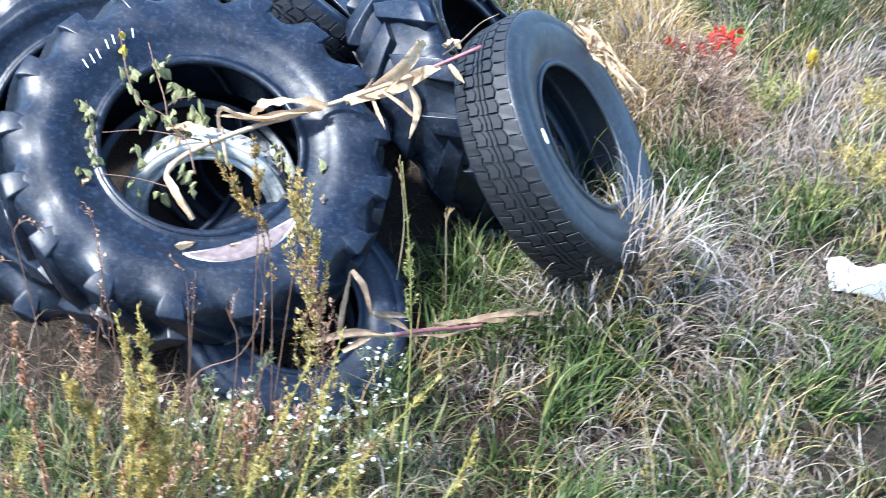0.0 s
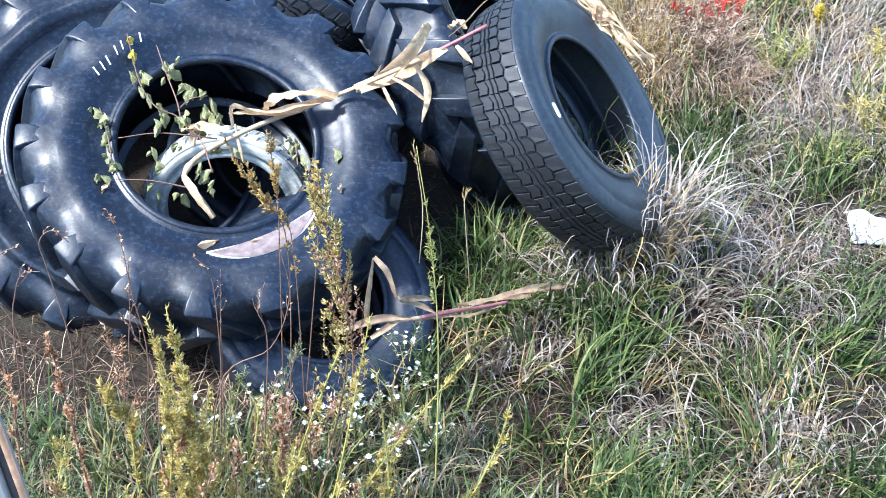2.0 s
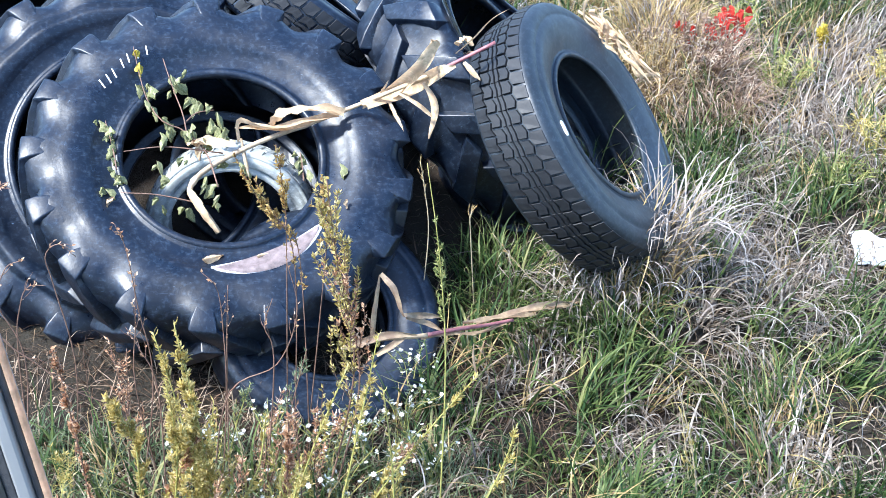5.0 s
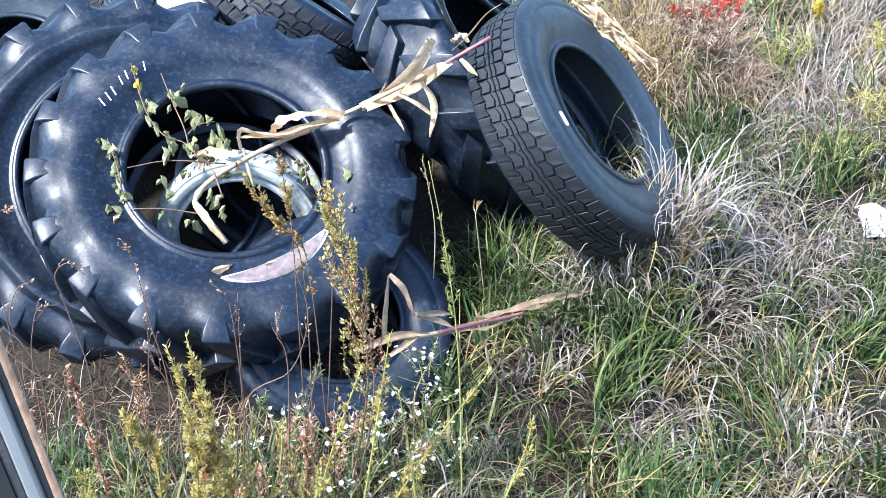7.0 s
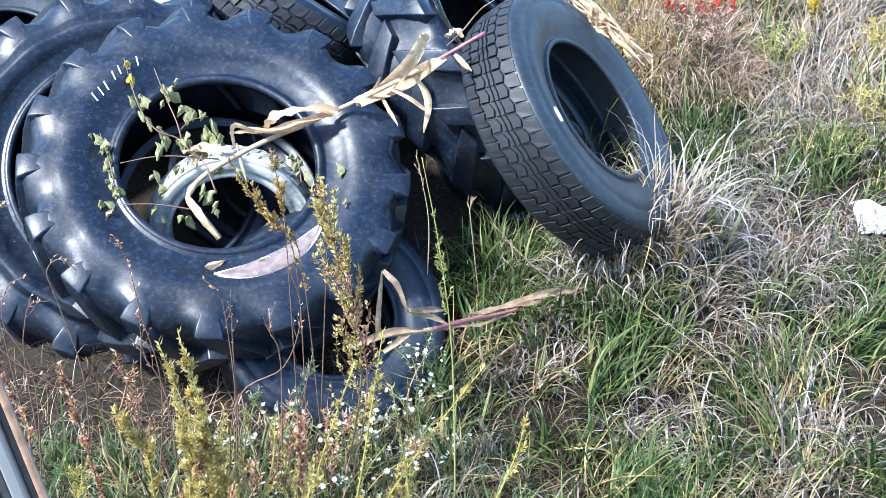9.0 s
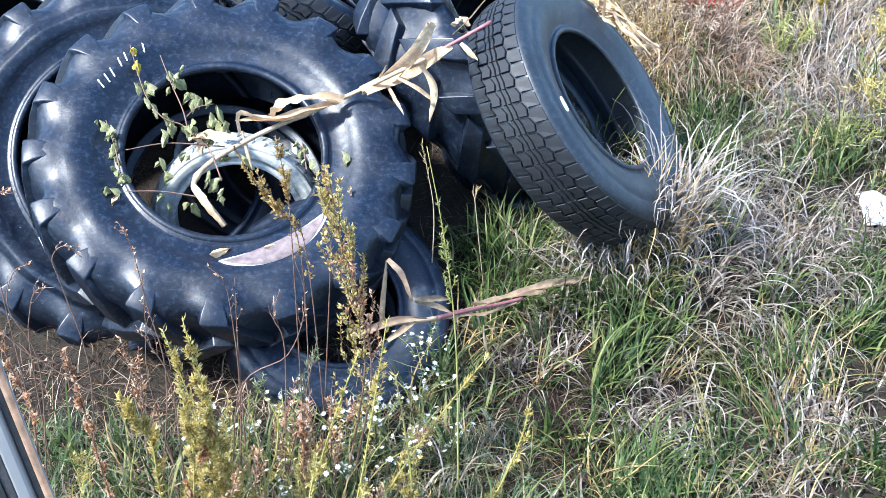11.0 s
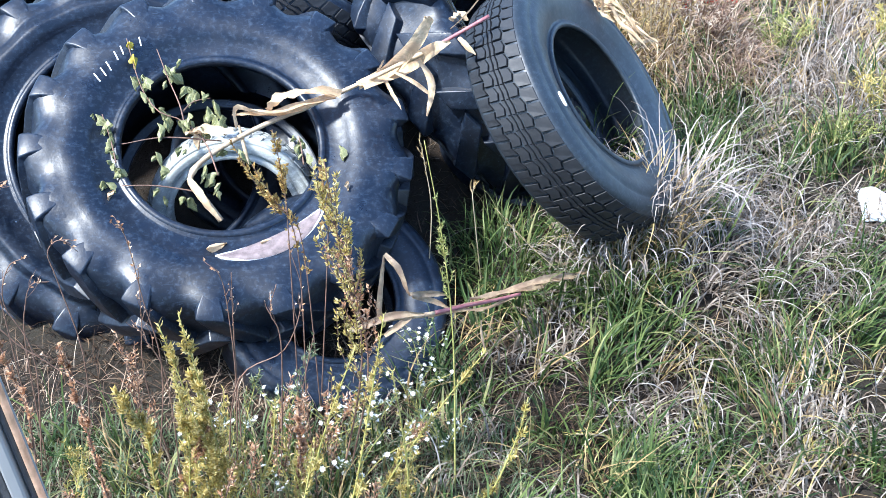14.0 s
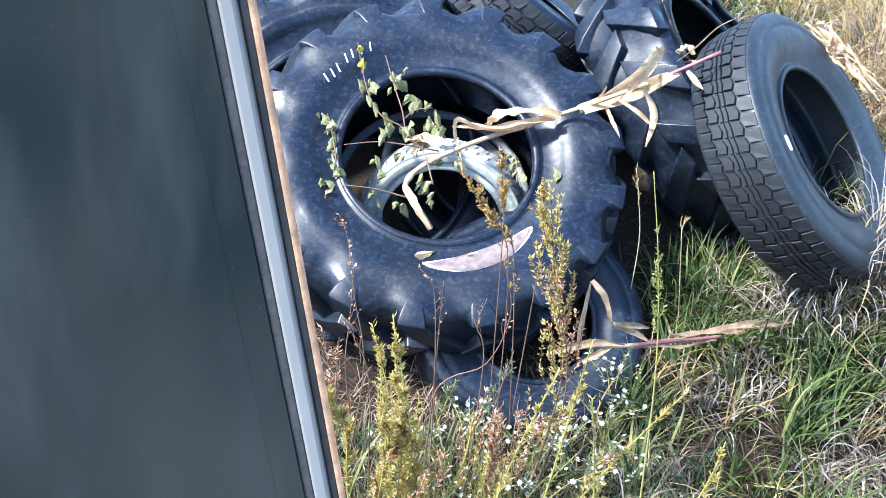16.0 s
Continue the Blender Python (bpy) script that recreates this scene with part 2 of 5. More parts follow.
def blades(base, h, w, lean, curl, az, seg=6, hook=None, kink=1.0):
    """Many grass blades at once: arrays of base points, lengths, widths, first tilt, bend along the length, heading, and curl of the tip."""
    n = len(h)
    s = np.linspace(0, 1, seg + 1)
    ang = lean[:, None] + curl[:, None] * s[None] ** 1.4
    if hook is not None:
        ang = ang + hook[:, None] * s[None] ** 4
    ang = ang + kink * (s[None] > rng.uniform(0.25, 1.3, n)[:, None]) * rng.uniform(0.2, 1.5, n)[:, None] + np.cumsum(rng.normal(0, 0.09, (n, seg + 1)), 1)
    head = az[:, None] + rng.normal(0, 0.7, n)[:, None] * s[None] ** 1.3 + np.cumsum(rng.normal(0, 0.10, (n, seg + 1)), 1)
    step = h[:, None] / seg
    flat = np.sin(ang) * step

    def run(d):
        return np.concatenate([np.zeros((n, 1)), np.cumsum(d[:, :-1], 1)], 1)
    cx, cy = base[:, :1] + run(flat * np.cos(head)), base[:, 1:2] + run(flat * np.sin(head))
    cz = base[:, 2:3] + run(np.cos(ang) * step)
    tw = (rng.uniform(-1.2, 1.2, n)[:, None]) * s[None]
    px, py = -np.sin(head + tw), np.cos(head + tw)
    ww = w[:, None] * np.clip(1.25 - s[None] ** 1.5 * 1.2, 0.06, 1) * 0.5
    L = np.stack([cx + px * ww, cy + py * ww, cz], -1)
    R = np.stack([cx - px * ww, cy - py * ww, cz], -1)
    v = np.stack([L, R], 2).reshape(-1, 3)
    o = (np.arange(n) * (seg + 1) * 2)[:, None]
    k = (np.arange(seg) * 2)[None]
    f = np.stack([o + k, o + k + 1, o + k + 3, o + k + 2], -1).reshape(-1, 4)
    return v, f


def fast_mesh(name, v, f, material):
    me = bpy.data.meshes.new(name)
    me.vertices.add(len(v))
    me.vertices.foreach_set("co", np.asarray(v, np.float32).ravel())
    me.loops.add(f.size)
    me.loops.foreach_set("vertex_index", f.astype(np.int32).ravel())
    me.polygons.add(len(f))
    me.polygons.foreach_set("loop_start", np.arange(0, f.size, 4, dtype=np.int32))
    me.polygons.foreach_set("loop_total", np.full(len(f), 4, np.int32))
    me.polygons.foreach_set("use_smooth", np.ones(len(f), bool))
    me.materials.append(material)
    me.update(calc_edges=True)
    return new(name, me)


# ---- ground ----
def rise(y):
    return -0.1 + 0.27 * max(0.0, min(y, 5.4) - 3.4) + 0.14 * max(0.0, min(y, 12) - 5.4)


def ground_z(x, y):
    z = (rise(y - 0.25) + 2 * rise(y) + rise(y + 0.25)) / 4
    near = max(0.0, 1 - max(0, abs(y - 4.5) - 3) / 4)
    z += 0.19 * math.exp(-((x - 0.78) / 0.36) ** 2 - ((y - 4.20) / 0.26) ** 2)
    return z + near * (0.05 * (noise.noise((x * 1.1, y * 1.1, 3.0))) + 0.025 * noise.noise((x * 4, y * 4, 7.0)))


def make_ground():
    def axis(lo, hi, step):
        a = list(np.arange(lo, hi + 1e-6, step))
        out = [1.5, 3, 6, 12, 30, 80, 200, 500]
        return [lo - o for o in reversed(out)] + a + [hi + o for o in out]
    xs, ys = axis(-3, 4, 0.06), axis(1, 9, 0.06)
    v = [(x, y, ground_z(x, y)) for y in ys for x in xs]
    n = len(xs)
    f = [(j * n + i, j * n + i + 1, (j + 1) * n + i + 1, (j + 1) * n + i) for j in range(len(ys) - 1) for i in range(n - 1)]
    m, nn, l, p = nodes_of("earth")
    co = nn.new("ShaderNodeTexCoord").outputs["Object"]
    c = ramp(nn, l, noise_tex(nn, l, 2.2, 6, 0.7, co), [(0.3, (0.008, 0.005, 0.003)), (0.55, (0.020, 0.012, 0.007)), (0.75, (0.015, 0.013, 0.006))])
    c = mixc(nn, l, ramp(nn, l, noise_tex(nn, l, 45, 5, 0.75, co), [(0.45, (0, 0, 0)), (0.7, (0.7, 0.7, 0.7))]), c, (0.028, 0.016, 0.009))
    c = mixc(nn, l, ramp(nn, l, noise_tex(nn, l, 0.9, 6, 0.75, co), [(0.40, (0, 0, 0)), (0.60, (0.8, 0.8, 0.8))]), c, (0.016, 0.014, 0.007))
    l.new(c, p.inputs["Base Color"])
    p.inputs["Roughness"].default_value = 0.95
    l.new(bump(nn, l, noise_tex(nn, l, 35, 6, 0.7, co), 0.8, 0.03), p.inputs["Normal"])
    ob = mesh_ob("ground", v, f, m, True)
    tagged(ob, "brown earth bank overgrown with grass and weeds", "ground", kind="structure")


make_ground()


# ---- tyres ----
def axis_pose(centre, elev, azim, spin=0.0):
    """Pose of a wheel-like thing whose axis has that elevation and azimuth in degrees."""
    e, a = radians(elev), radians(azim)
    nz = Vector((math.cos(e) * math.cos(a), math.cos(e) * math.sin(a), math.sin(e)))
    nx = Vector((0, 0, 1)).cross(nz).normalized()
    ny = nz.cross(nx)
    m = Matrix((nx, ny, nz)).transposed().to_4x4()
    return Matrix.Translation(centre) @ m @ Matrix.Rotation(radians(spin), 4, "Z")


def shell(outer, thick, bead):
    """Closed section of a hollow tyre: the outer skin from the front bead to the back bead, then back inside."""
    inner = []
    for r, z in reversed(outer[1:-1]):
        k = max(0.0, 1 - thick / max(0.05, r - bead + 0.06))
        inner.append((bead + (r - bead) * k if r > bead + thick else r, z * 0.86))
    return outer + inner


def lug_geo(R, w, side, slope=1.0, wide=1.0):
    """One bar of a tractor tread, from low on the shoulder across to the middle."""
    rows = [(R - 0.175, w * 0.470, R - 0.175, w * 0.484, 0.012, 0.016), (R - 0.110, w * 0.460, R - 0.100, w * 0.496, 0.030, 0.036),
            (R - 0.064, w * 0.425, R - 0.042, w * 0.490, 0.043, 0.052), (R - 0.046, w * 0.37, R - 0.006, w * 0.455, 0.047, 0.056),
            (R - 0.041, w * 0.29, R + 0.002, w * 0.33, 0.046, 0.055), (R - 0.040, w * 0.12, R + 0.004, w * 0.12, 0.042, 0.050), (R - 0.040, -w * 0.05, R + 0.004, -w * 0.045, 0.038, 0.046)]
    v, f = [], []
    for i, (rb, zb, rt, zt, top, foot) in enumerate(rows):
        th = slope * max(0.0, (w * 0.46 - zt)) / R
        hb, ht = foot * wide / R, top * wide / R
        for r, z, a in ((rb, zb, th - hb), (rt, zt, th - ht), (rt, zt, th + ht), (rb, zb, th + hb)):
            v.append((r * math.cos(a), r * math.sin(a), side * z))
        if i:
            for k in range(3):
                f.append(((i - 1) * 4 + k, (i - 1) * 4 + k + 1, i * 4 + k + 1, i * 4 + k))
    f += [(3, 2, 1, 0), tuple(range(len(v) - 4, len(v)))]
    return v, f


def bevelled(me, width, seg=2):
    bm = bmesh.new()
    bm.from_mesh(me)
    bmesh.ops.recalc_face_normals(bm, faces=bm.faces)
    sharp = [e for e in bm.edges if len(e.link_faces) == 2 and e.calc_face_angle() > 0.5]
    bmesh.ops.bevel(bm, geom=sharp, offset=width, segments=seg, affect="EDGES", profile=0.5, clamp_overlap=True)
    for fc in bm.faces:
        fc.smooth = True
    bm.to_mesh(me)
    bm.free()


def tractor_tyre(label, m, R, bead, w, lugs, material, slope=1.0, phase=0.0, group="farm tyres", wide=1.0):
    t = thing("tractor_tyre", m, label, "tyre", group)
    b, H = bead, R - bead
    outer = [(b, w * 0.40), (b + 0.006, w * 0.425), (b + 0.022, w * 0.432), (b + 0.030, w * 0.410), (b + 0.036, w * 0.412), (b + 0.095, w * 0.438), (b + 0.103, w * 0.468),
             (b + H * 0.45, w * 0.498), (b + H * 0.55, w * 0.50), (R - 0.12, w * 0.485), (R - 0.09, w * 0.462), (R - 0.065, w * 0.425), (R - 0.048, w * 0.36), (R - 0.04, w * 0.2)]
    outer = outer[:9] + [(R - 0.145, w * 0.492)] + outer[9:]
    outer = outer + [(R - 0.038, 0)] + [(r, -z) for r, z in reversed(outer)]
    n = lugs * 12
    v, f = lathe(shell(outer, 0.03, b), n)
    k, skin, pitch = len(v) // n, len(outer), 2 * math.pi / lugs
    for i in range(len(v)):
        if i % k >= skin:
            continue
        x, y, z = v[i]
        r, a, side = math.hypot(x, y), math.atan2(y, x), (1 if z >= 0 else -1)
        grow = min(1.0, max(0.0, (r - (R - 0.17)) / 0.11)) * min(1.0, abs(z) / (w * 0.25))
        mid = radians(phase) + (0.5 if side < 0 else 0) * pitch + slope * max(0.0, w * 0.46 - abs(z)) / R
        d = abs((a - mid + pitch / 2) % pitch - pitch / 2) / (pitch / 2)
        m = grow * (0.5 + 0.5 * math.cos(math.pi * min(1, d * 1.05))) ** 0.9
        q = (r + 0.030 * m - 0.006 * grow * d) / r
        v[i] = (x * q, y * q, z + side * 0.015 * m)
    part("casing", (v, f), material, t, smooth=True)
    for side in (1, -1):
        part("bead", lathe([(b - 0.005, side * w * 0.37), (b - 0.004, side * w * 0.43), (b + 0.006, side * w * 0.445), (b + 0.022, side * w * 0.44), (b + 0.024, side * w * 0.38)], 80), material, t, smooth=True)
        first = None
        for i in range(lugs):
            if first is None:
                first = part("lug", lug_geo(R, w, side, slope, wide), material, t)
                bevelled(first.data, 0.007, 3)
                ob = first
            else:
                ob = new("lug", first.data)
                ob.parent = t
            ob.rotation_euler = (0, 0, 2 * math.pi * (i + (0.5 if side < 0 else 0)) / lugs + radians(phase))
    return t


def road_tyre(label, m, R, bead, w, blocks, ribs, material, tread, group="road tyres", depth=0.011):
    t = thing("road_tyre", m, label, "tyre", group)
    b, H = bead, R - bead
    rt = R - depth
    outer = [(b, w * 0.36), (b + 0.005, w * 0.385), (b + 0.016, w * 0.39), (b + 0.024, w * 0.375), (b + 0.03, w * 0.38), (b + H * 0.30, w * 0.455), (b + H * 0.36, w * 0.462), (b + H * 0.5, w * 0.495),
             (b + H * 0.64, w * 0.495), (b + H * 0.66, w * 0.482), (b + H * 0.71, w * 0.480), (b + H * 0.73, w * 0.488), (b + H * 0.86, w * 0.455), (rt - 0.012, w * 0.43), (rt - 0.003, w * 0.40), (rt, w * 0.35), (rt + 0.001, w * 0.15)]
    outer = outer + [(rt + 0.001, 0)] + [(r, -z) for r, z in reversed(outer)]
    part("casing", lathe(shell(outer, 0.02, b), 96), material, t, smooth=True)
    for side in (1, -1):
        part("bead", lathe([(b - 0.004, side * w * 0.35), (b - 0.003, side * w * 0.395), (b + 0.006, side * w * 0.405), (b + 0.018, side * w * 0.40), (b + 0.020, side * w * 0.36)], 72), material, t, smooth=True)
    if not blocks:
        return t
    usable = w * 0.80
    gap, zig, skew = 0.0055, 0.004, 0.30
    wide = [1.55 if k in (0, ribs - 1) else 0.55 if 1 < k < ribs - 2 else 1.15 for k in range(ribs)]
    cut = [usable * (sum(wide[:k]) / sum(wide) - 0.5) for k in range(ribs + 1)]
    da = 2 * math.pi / blocks
    for k in range(ribs):
        z0, z1 = cut[k] + gap / 2, cut[k + 1] - gap / 2
        edge = k in (0, ribs - 1)
        g = 0.02 if 1 < k < ribs - 2 else 0.14
        v, f = [], []
        for r, inset in ((R - depth - 0.004, 0.0), (R - 0.002, 0.0006), (R, 0.0016)):
            for q, sgn in enumerate((-1, 0, 1)):
                a0 = sgn * (da * (0.5 - g / 2) - inset / R)
                wig = zig * (0.4 if 1 < k < ribs - 2 else 1) * (1 if q == 1 else -1) * (-1 if edge else 1)
                lo = z0 + inset + (0 if k == 0 else wig)
                hi = z1 - inset + (0 if k == ribs - 1 else wig)
                for z, fall in ((lo, k == 0), (hi, k == ribs - 1)):
                    rr = r - (0.010 if fall else 0.0)
                    a = a0 + skew * z / R
                    v.append((rr * math.cos(a), rr * math.sin(a), z))
        ring = [0, 1, 3, 5, 4, 2]
        for o in (0, 6):
            for q in range(6):
                f.append((o + ring[q], o + ring[(q + 1) % 6], o + 6 + ring[(q + 1) % 6], o + 6 + ring[q]))
        f += [(12, 13, 15, 14), (14, 15, 17, 16)]
        first = None
        for i in range(blocks):
            if first is None:
                first = part("tread_block", (v, f), tread, t)
                bm = bmesh.new()
                bm.from_mesh(first.data)
                bmesh.ops.recalc_face_normals(bm, faces=bm.faces)
                bm.to_mesh(first.data)
                bm.free()
                ob = first
            else:
                ob = new("tread_block", first.data)
                ob.parent = t
            ob.rotation_euler = (0, 0, da * (i + 0.5 * edge))
    return t


MAIN_N = Vector((math.cos(radians(57.1)) * math.cos(radians(-79.8)), math.cos(radians(57.1)) * math.sin(radians(-79.8)), math.sin(radians(57.1))))
MAIN_W, MAIN_R = 0.37, 0.685
main_c = Vector((-0.848, 4.113, 0.707)) - MAIN_N * (MAIN_W * 0.41)
main_tyre = tractor_tyre("black tractor tyre with chalk writing, leaning face up on the heap", axis_pose(main_c, 57.1, -79.8), MAIN_R, 0.345, MAIN_W, 17, RUBBER, 0.9, 6.6)


def on_face(r, deg, lift=0.004):
    """A place on the front sidewall of the main tyre, in its own space."""
    b, H, w = 0.345, MAIN_R - 0.345, MAIN_W
    prof = [(b, w * 0.40), (b + 0.006, w * 0.425), (b + 0.022, w * 0.432), (b + 0.036, w * 0.412), (b + 0.095, w * 0.438), (b + 0.103, w * 0.468), (b + H * 0.45, w * 0.498), (b + H * 0.55, w * 0.50), (MAIN_R - 0.12, w * 0.485), (MAIN_R - 0.09, w * 0.462)]
    z = float(np.interp(r, [p[0] for p in prof], [p[1] for p in prof]))
    return Vector((r * math.cos(radians(deg)), r * math.sin(radians(deg)), z + lift))


def face_patch(name, material, a0, a1, r_of, lift, label):
    v, f = [], []
    n, k = 28, 6
    for i in range(n + 1):
        a = a0 + (a1 - a0) * i / n
        lo, hi = r_of(i / n)
        for j in range(k + 1):
            v.append(on_face(lo + (hi - lo) * j / k, a, lift - (0.006 if j in (0, k) else 0)))
        if i:
            for j in range(k):
                f.append(((i - 1) * (k + 1) + j, (i - 1) * (k + 1) + j + 1, i * (k + 1) + j + 1, i * (k + 1) + j))
    return part(name, (v, f), material, main_tyre, label, True)


def crescent(s):
    e = math.sin(math.pi * min(1, max(0, s))) ** 0.7
    mid = 0.440 - 0.012 * s
    return mid - 0.034 * e, mid + 0.044 * e


def crescent_edge(s):
    lo, hi = crescent(s)
    return lo - 0.005, hi + 0.006


face_patch("bare_edge", SCUFF_EDGE, -98.5, -42, crescent_edge, 0.0035, "whitish bare edge round the scuff")
face_patch("scuff", SCUFF, -97, -43.5, crescent, 0.0075, "purplish scuffed patch of rubber")
# chalk writing as plain bars, one a letter
for i, (deg, r) in enumerate([(144, 0.493), (140.3, 0.489), (136.8, 0.489), (131.1, 0.499), (127.6, 0.502), (123.4, 0.498), (119.2, 0.494)]):
    a, b = on_face(r - 0.017, deg + 1.0, 0.002), on_face(r + 0.017, deg - 0.6, 0.002)
    sd = (b - a).cross(Vector((0, 0, 1))).normalized() * 0.0022
    part("chalk_mark", ([a - sd, a + sd, b + sd, b - sd] + [p + Vector((0, 0, 0.002)) for p in (a - sd, a + sd, b + sd, b - sd)],
                        [(0, 1, 2, 3), (7, 6, 5, 4), (0, 4, 5, 1), (1, 5, 6, 2), (2, 6, 7, 3), (3, 7, 4, 0)]), CHALK, main_tyre, "white chalk bar")

# tyre behind the first, same slope
tractor_tyre("black tractor tyre lying behind another one", axis_pose((-1.213, 4.518, 0.425), 45.6, -77.5), 0.756, 0.451, 0.39, 18, RUBBER, 0.9, 3)
# standing tyre whose tread faces the open side
tractor_tyre("large black tractor tyre standing in the heap", axis_pose((0.147, 5.04, 0.644), 45.4, -8.8), 0.615, 0.40, 0.38, 14, RUBBER, -0.8, 2, wide=1.15)
# truck tyre
TR_N = Vector((math.cos(radians(41.5)) * math.cos(radians(-22.1)), math.cos(radians(41.5)) * math.sin(radians(-22.1)), math.sin(radians(41.5))))
TR_W = 0.28
truck_tyre = road_tyre("grey weathered truck tyre leaning against the heap", axis_pose(Vector((0.526, 4.342, 0.812)) - TR_N * TR_W * 0.375, 41.5, -22.1), 0.52, 0.2858, TR_W, 56, 6, RUBBER_GREY, RUBBER_TREAD)
def bar_on(t, r, deg, z, ln, wd, material, name, label):
    c, s = math.cos(radians(deg)), math.sin(radians(deg))
    o, u, q = Vector((r * c, r * s, z)), Vector((-s, c, 0)), Vector((c, s, 0))
    pts = []
    for k in range(12):
        a = 2 * math.pi * k / 12
        pts.append(o + u * (math.copysign(abs(math.cos(a)) ** 0.5, math.cos(a)) * ln / 2) + q * (math.sin(a) * wd / 2))
    v = pts + [p + Vector((0, 0, 0.004)) for p in pts]
    f = [tuple(range(12))[::-1], tuple(range(12, 24))] + [(k, (k + 1) % 12, 12 + (k + 1) % 12, 12 + k) for k in range(12)]
    part(name, (v, f), material, t, label)
bar_on(truck_tyre, 0.406, 160.5, TR_W * 0.497, 0.058, 0.018, STICKER, "sticker", "small white sticker")

# smaller tyres
# Unseen tyre, added to stand in for shade on the ground here.
road_tyre("added black tyre standing in for shade behind the truck tyre", axis_pose((0.36, 4.95, 0.20), 75, -60), 0.40, 0.22, 0.24, 0, 4, RUBBER, RUBBER)
road_tyre("small black tyre wedged under the tractor tyre", axis_pose((-0.47, 3.90, 0.17), 52, -74), 0.425, 0.225, 0.22, 0, 4, RUBBER, RUBBER)
# Pale rubber here carries the sun glare in its colour.
road_tyre("car tyre in a tractor tyre's hollow, sun glare put into its colour", axis_pose((-0.825, 4.22, 0.37), 12, -86), 0.32, 0.23, 0.19, 44, 4, RUBBER_PALE, RUBBER_PALE)
road_tyre("black ribbed road tyre at the back of the heap", axis_pose((-0.63, 5.30, 0.84), 55, 20), 0.50, 0.28, 0.26, 50, 5, RUBBER, RUBBER_TREAD)
wheel = road_tyre("dusty car wheel with pale rim at the back of the heap", axis_pose((-1.13, 5.36, 0.90), 66, -80), 0.34, 0.21, 0.2, 40, 4, RUBBER_GREY, RUBBER_GREY)
part("rim", lathe([(0.208, 0.075), (0.212, 0.088), (0.196, 0.090), (0.188, 0.072), (0.165, 0.055), (0.08, 0.045), (0.045, 0.050), (0.045, 0.035), (0.08, 0.030), (0.16, 0.038), (0.19, 0.02)], 64), plain("pale_rim_metal", (0.45, 0.45, 0.43), (0.72, 0.72, 0.70), 14, 0.4, 0.1, 0.3), wheel, "pale weathered metal rim", True)
road_tyre("grey worn tyre lying on the back of the heap", axis_pose((-1.78, 5.06, 0.72), 68, -70), 0.42, 0.2, 0.22, 0, 4, RUBBER_GREY, RUBBER_GREY)
# Next two tyres are added, unseen, so the big hollow stays dark inside.
road_tyre("added black tyre darkening the tractor tyre's hollow", axis_pose((-1.20, 4.80, 0.18), 60, -80), 0.50, 0.28, 0.26, 0, 4, RUBBER, RUBBER)
road_tyre("second added black tyre darkening the tractor tyre's hollow", axis_pose((-0.66, 4.85, 0.22), 66, -70), 0.50, 0.28, 0.26, 0, 4, RUBBER, RUBBER)
road_tyre("black tyre wedged behind the standing tractor tyre", axis_pose((-0.36, 5.50, 0.45), 82, -60), 0.5, 0.28, 0.26, 0, 4, RUBBER, RUBBER)
# Also added: black rubber in place of shade at the hollow's lower left.
road_tyre("added black tyre standing in for shade inside the hollow", axis_pose((-0.93, 4.56, 0.06), 66, -80), 0.45, 0.10, 0.2, 0, 4, RUBBER, RUBBER)
road_tyre("black tyre lying deep in the heap", axis_pose((-0.65, 5.05, 0.45), 80, 20), 0.5, 0.28, 0.26, 0, 4, RUBBER, RUBBER)
road_tyre("black tyre lying under the heap", axis_pose((0.25, 5.35, 0.55), 75, 20), 0.45, 0.28, 0.26, 0, 4, RUBBER, RUBBER)

# ---- dark open door by the camera ----
def smeared_paint():
    m, n, l, p = nodes_of("dark_door_paint")
    co = n.new("ShaderNodeTexCoord").outputs["Object"]
    c = ramp(n, l, noise_tex(n, l, 2.6, 3, 0.5, co, (1, 1, 0.5)), [(0.36, (0.007, 0.013, 0.015)), (0.62, (0.030, 0.033, 0.033))])
    smear = ramp(n, l, noise_tex(n, l, 9, 4, 0.6, co, (1.6, 1, 0.35)), [(0.50, (0, 0, 0)), (0.75, (0.55, 0.55, 0.55))])
    c = mixc(n, l, smear, c, (0.044, 0.051, 0.052))
    p.inputs["Specular IOR Level"].default_value = 0.2
    dust = ramp(n, l, noise_tex(n, l, 260, 2, 0.5, co), [(0.70, (0, 0, 0)), (0.76, (0.35, 0.35, 0.35))])
    l.new(mixc(n, l, dust, c, (0.07, 0.07, 0.07)), p.inputs["Base Color"])
    l.new(ramp(n, l, noise_tex(n, l, 6, 4, 0.6, co, (1, 1, 0.4)), [(0.3, (0.42, 0.42, 0.42)), (0.7, (0.68, 0.68, 0.68))]), p.inputs["Roughness"])
    l.new(bump(n, l, noise_tex(n, l, 4, 3, 0.5, co), 0.12, 0.01), p.inputs["Normal"])
    return m


DOOR = smeared_paint()
DOOR_TRIM = plain("pale_metal_trim", (0.17, 0.171, 0.170), (0.25, 0.25, 0.246), 6, 0.55, 0.03, 0.0, (1, 1, 0.2))
SEAL = plain("dark_door_seal", (0.03, 0.03, 0.035), (0.06, 0.06, 0.06), 30, 0.7)
# Sunlight on the lip is put into its orange-brown colour and translucency.
LIP = leafy("sun_orange_lip", [(0.0, (0.72, 0.52, 0.38)), (1.0, (0.78, 0.58, 0.44))], 0.6)


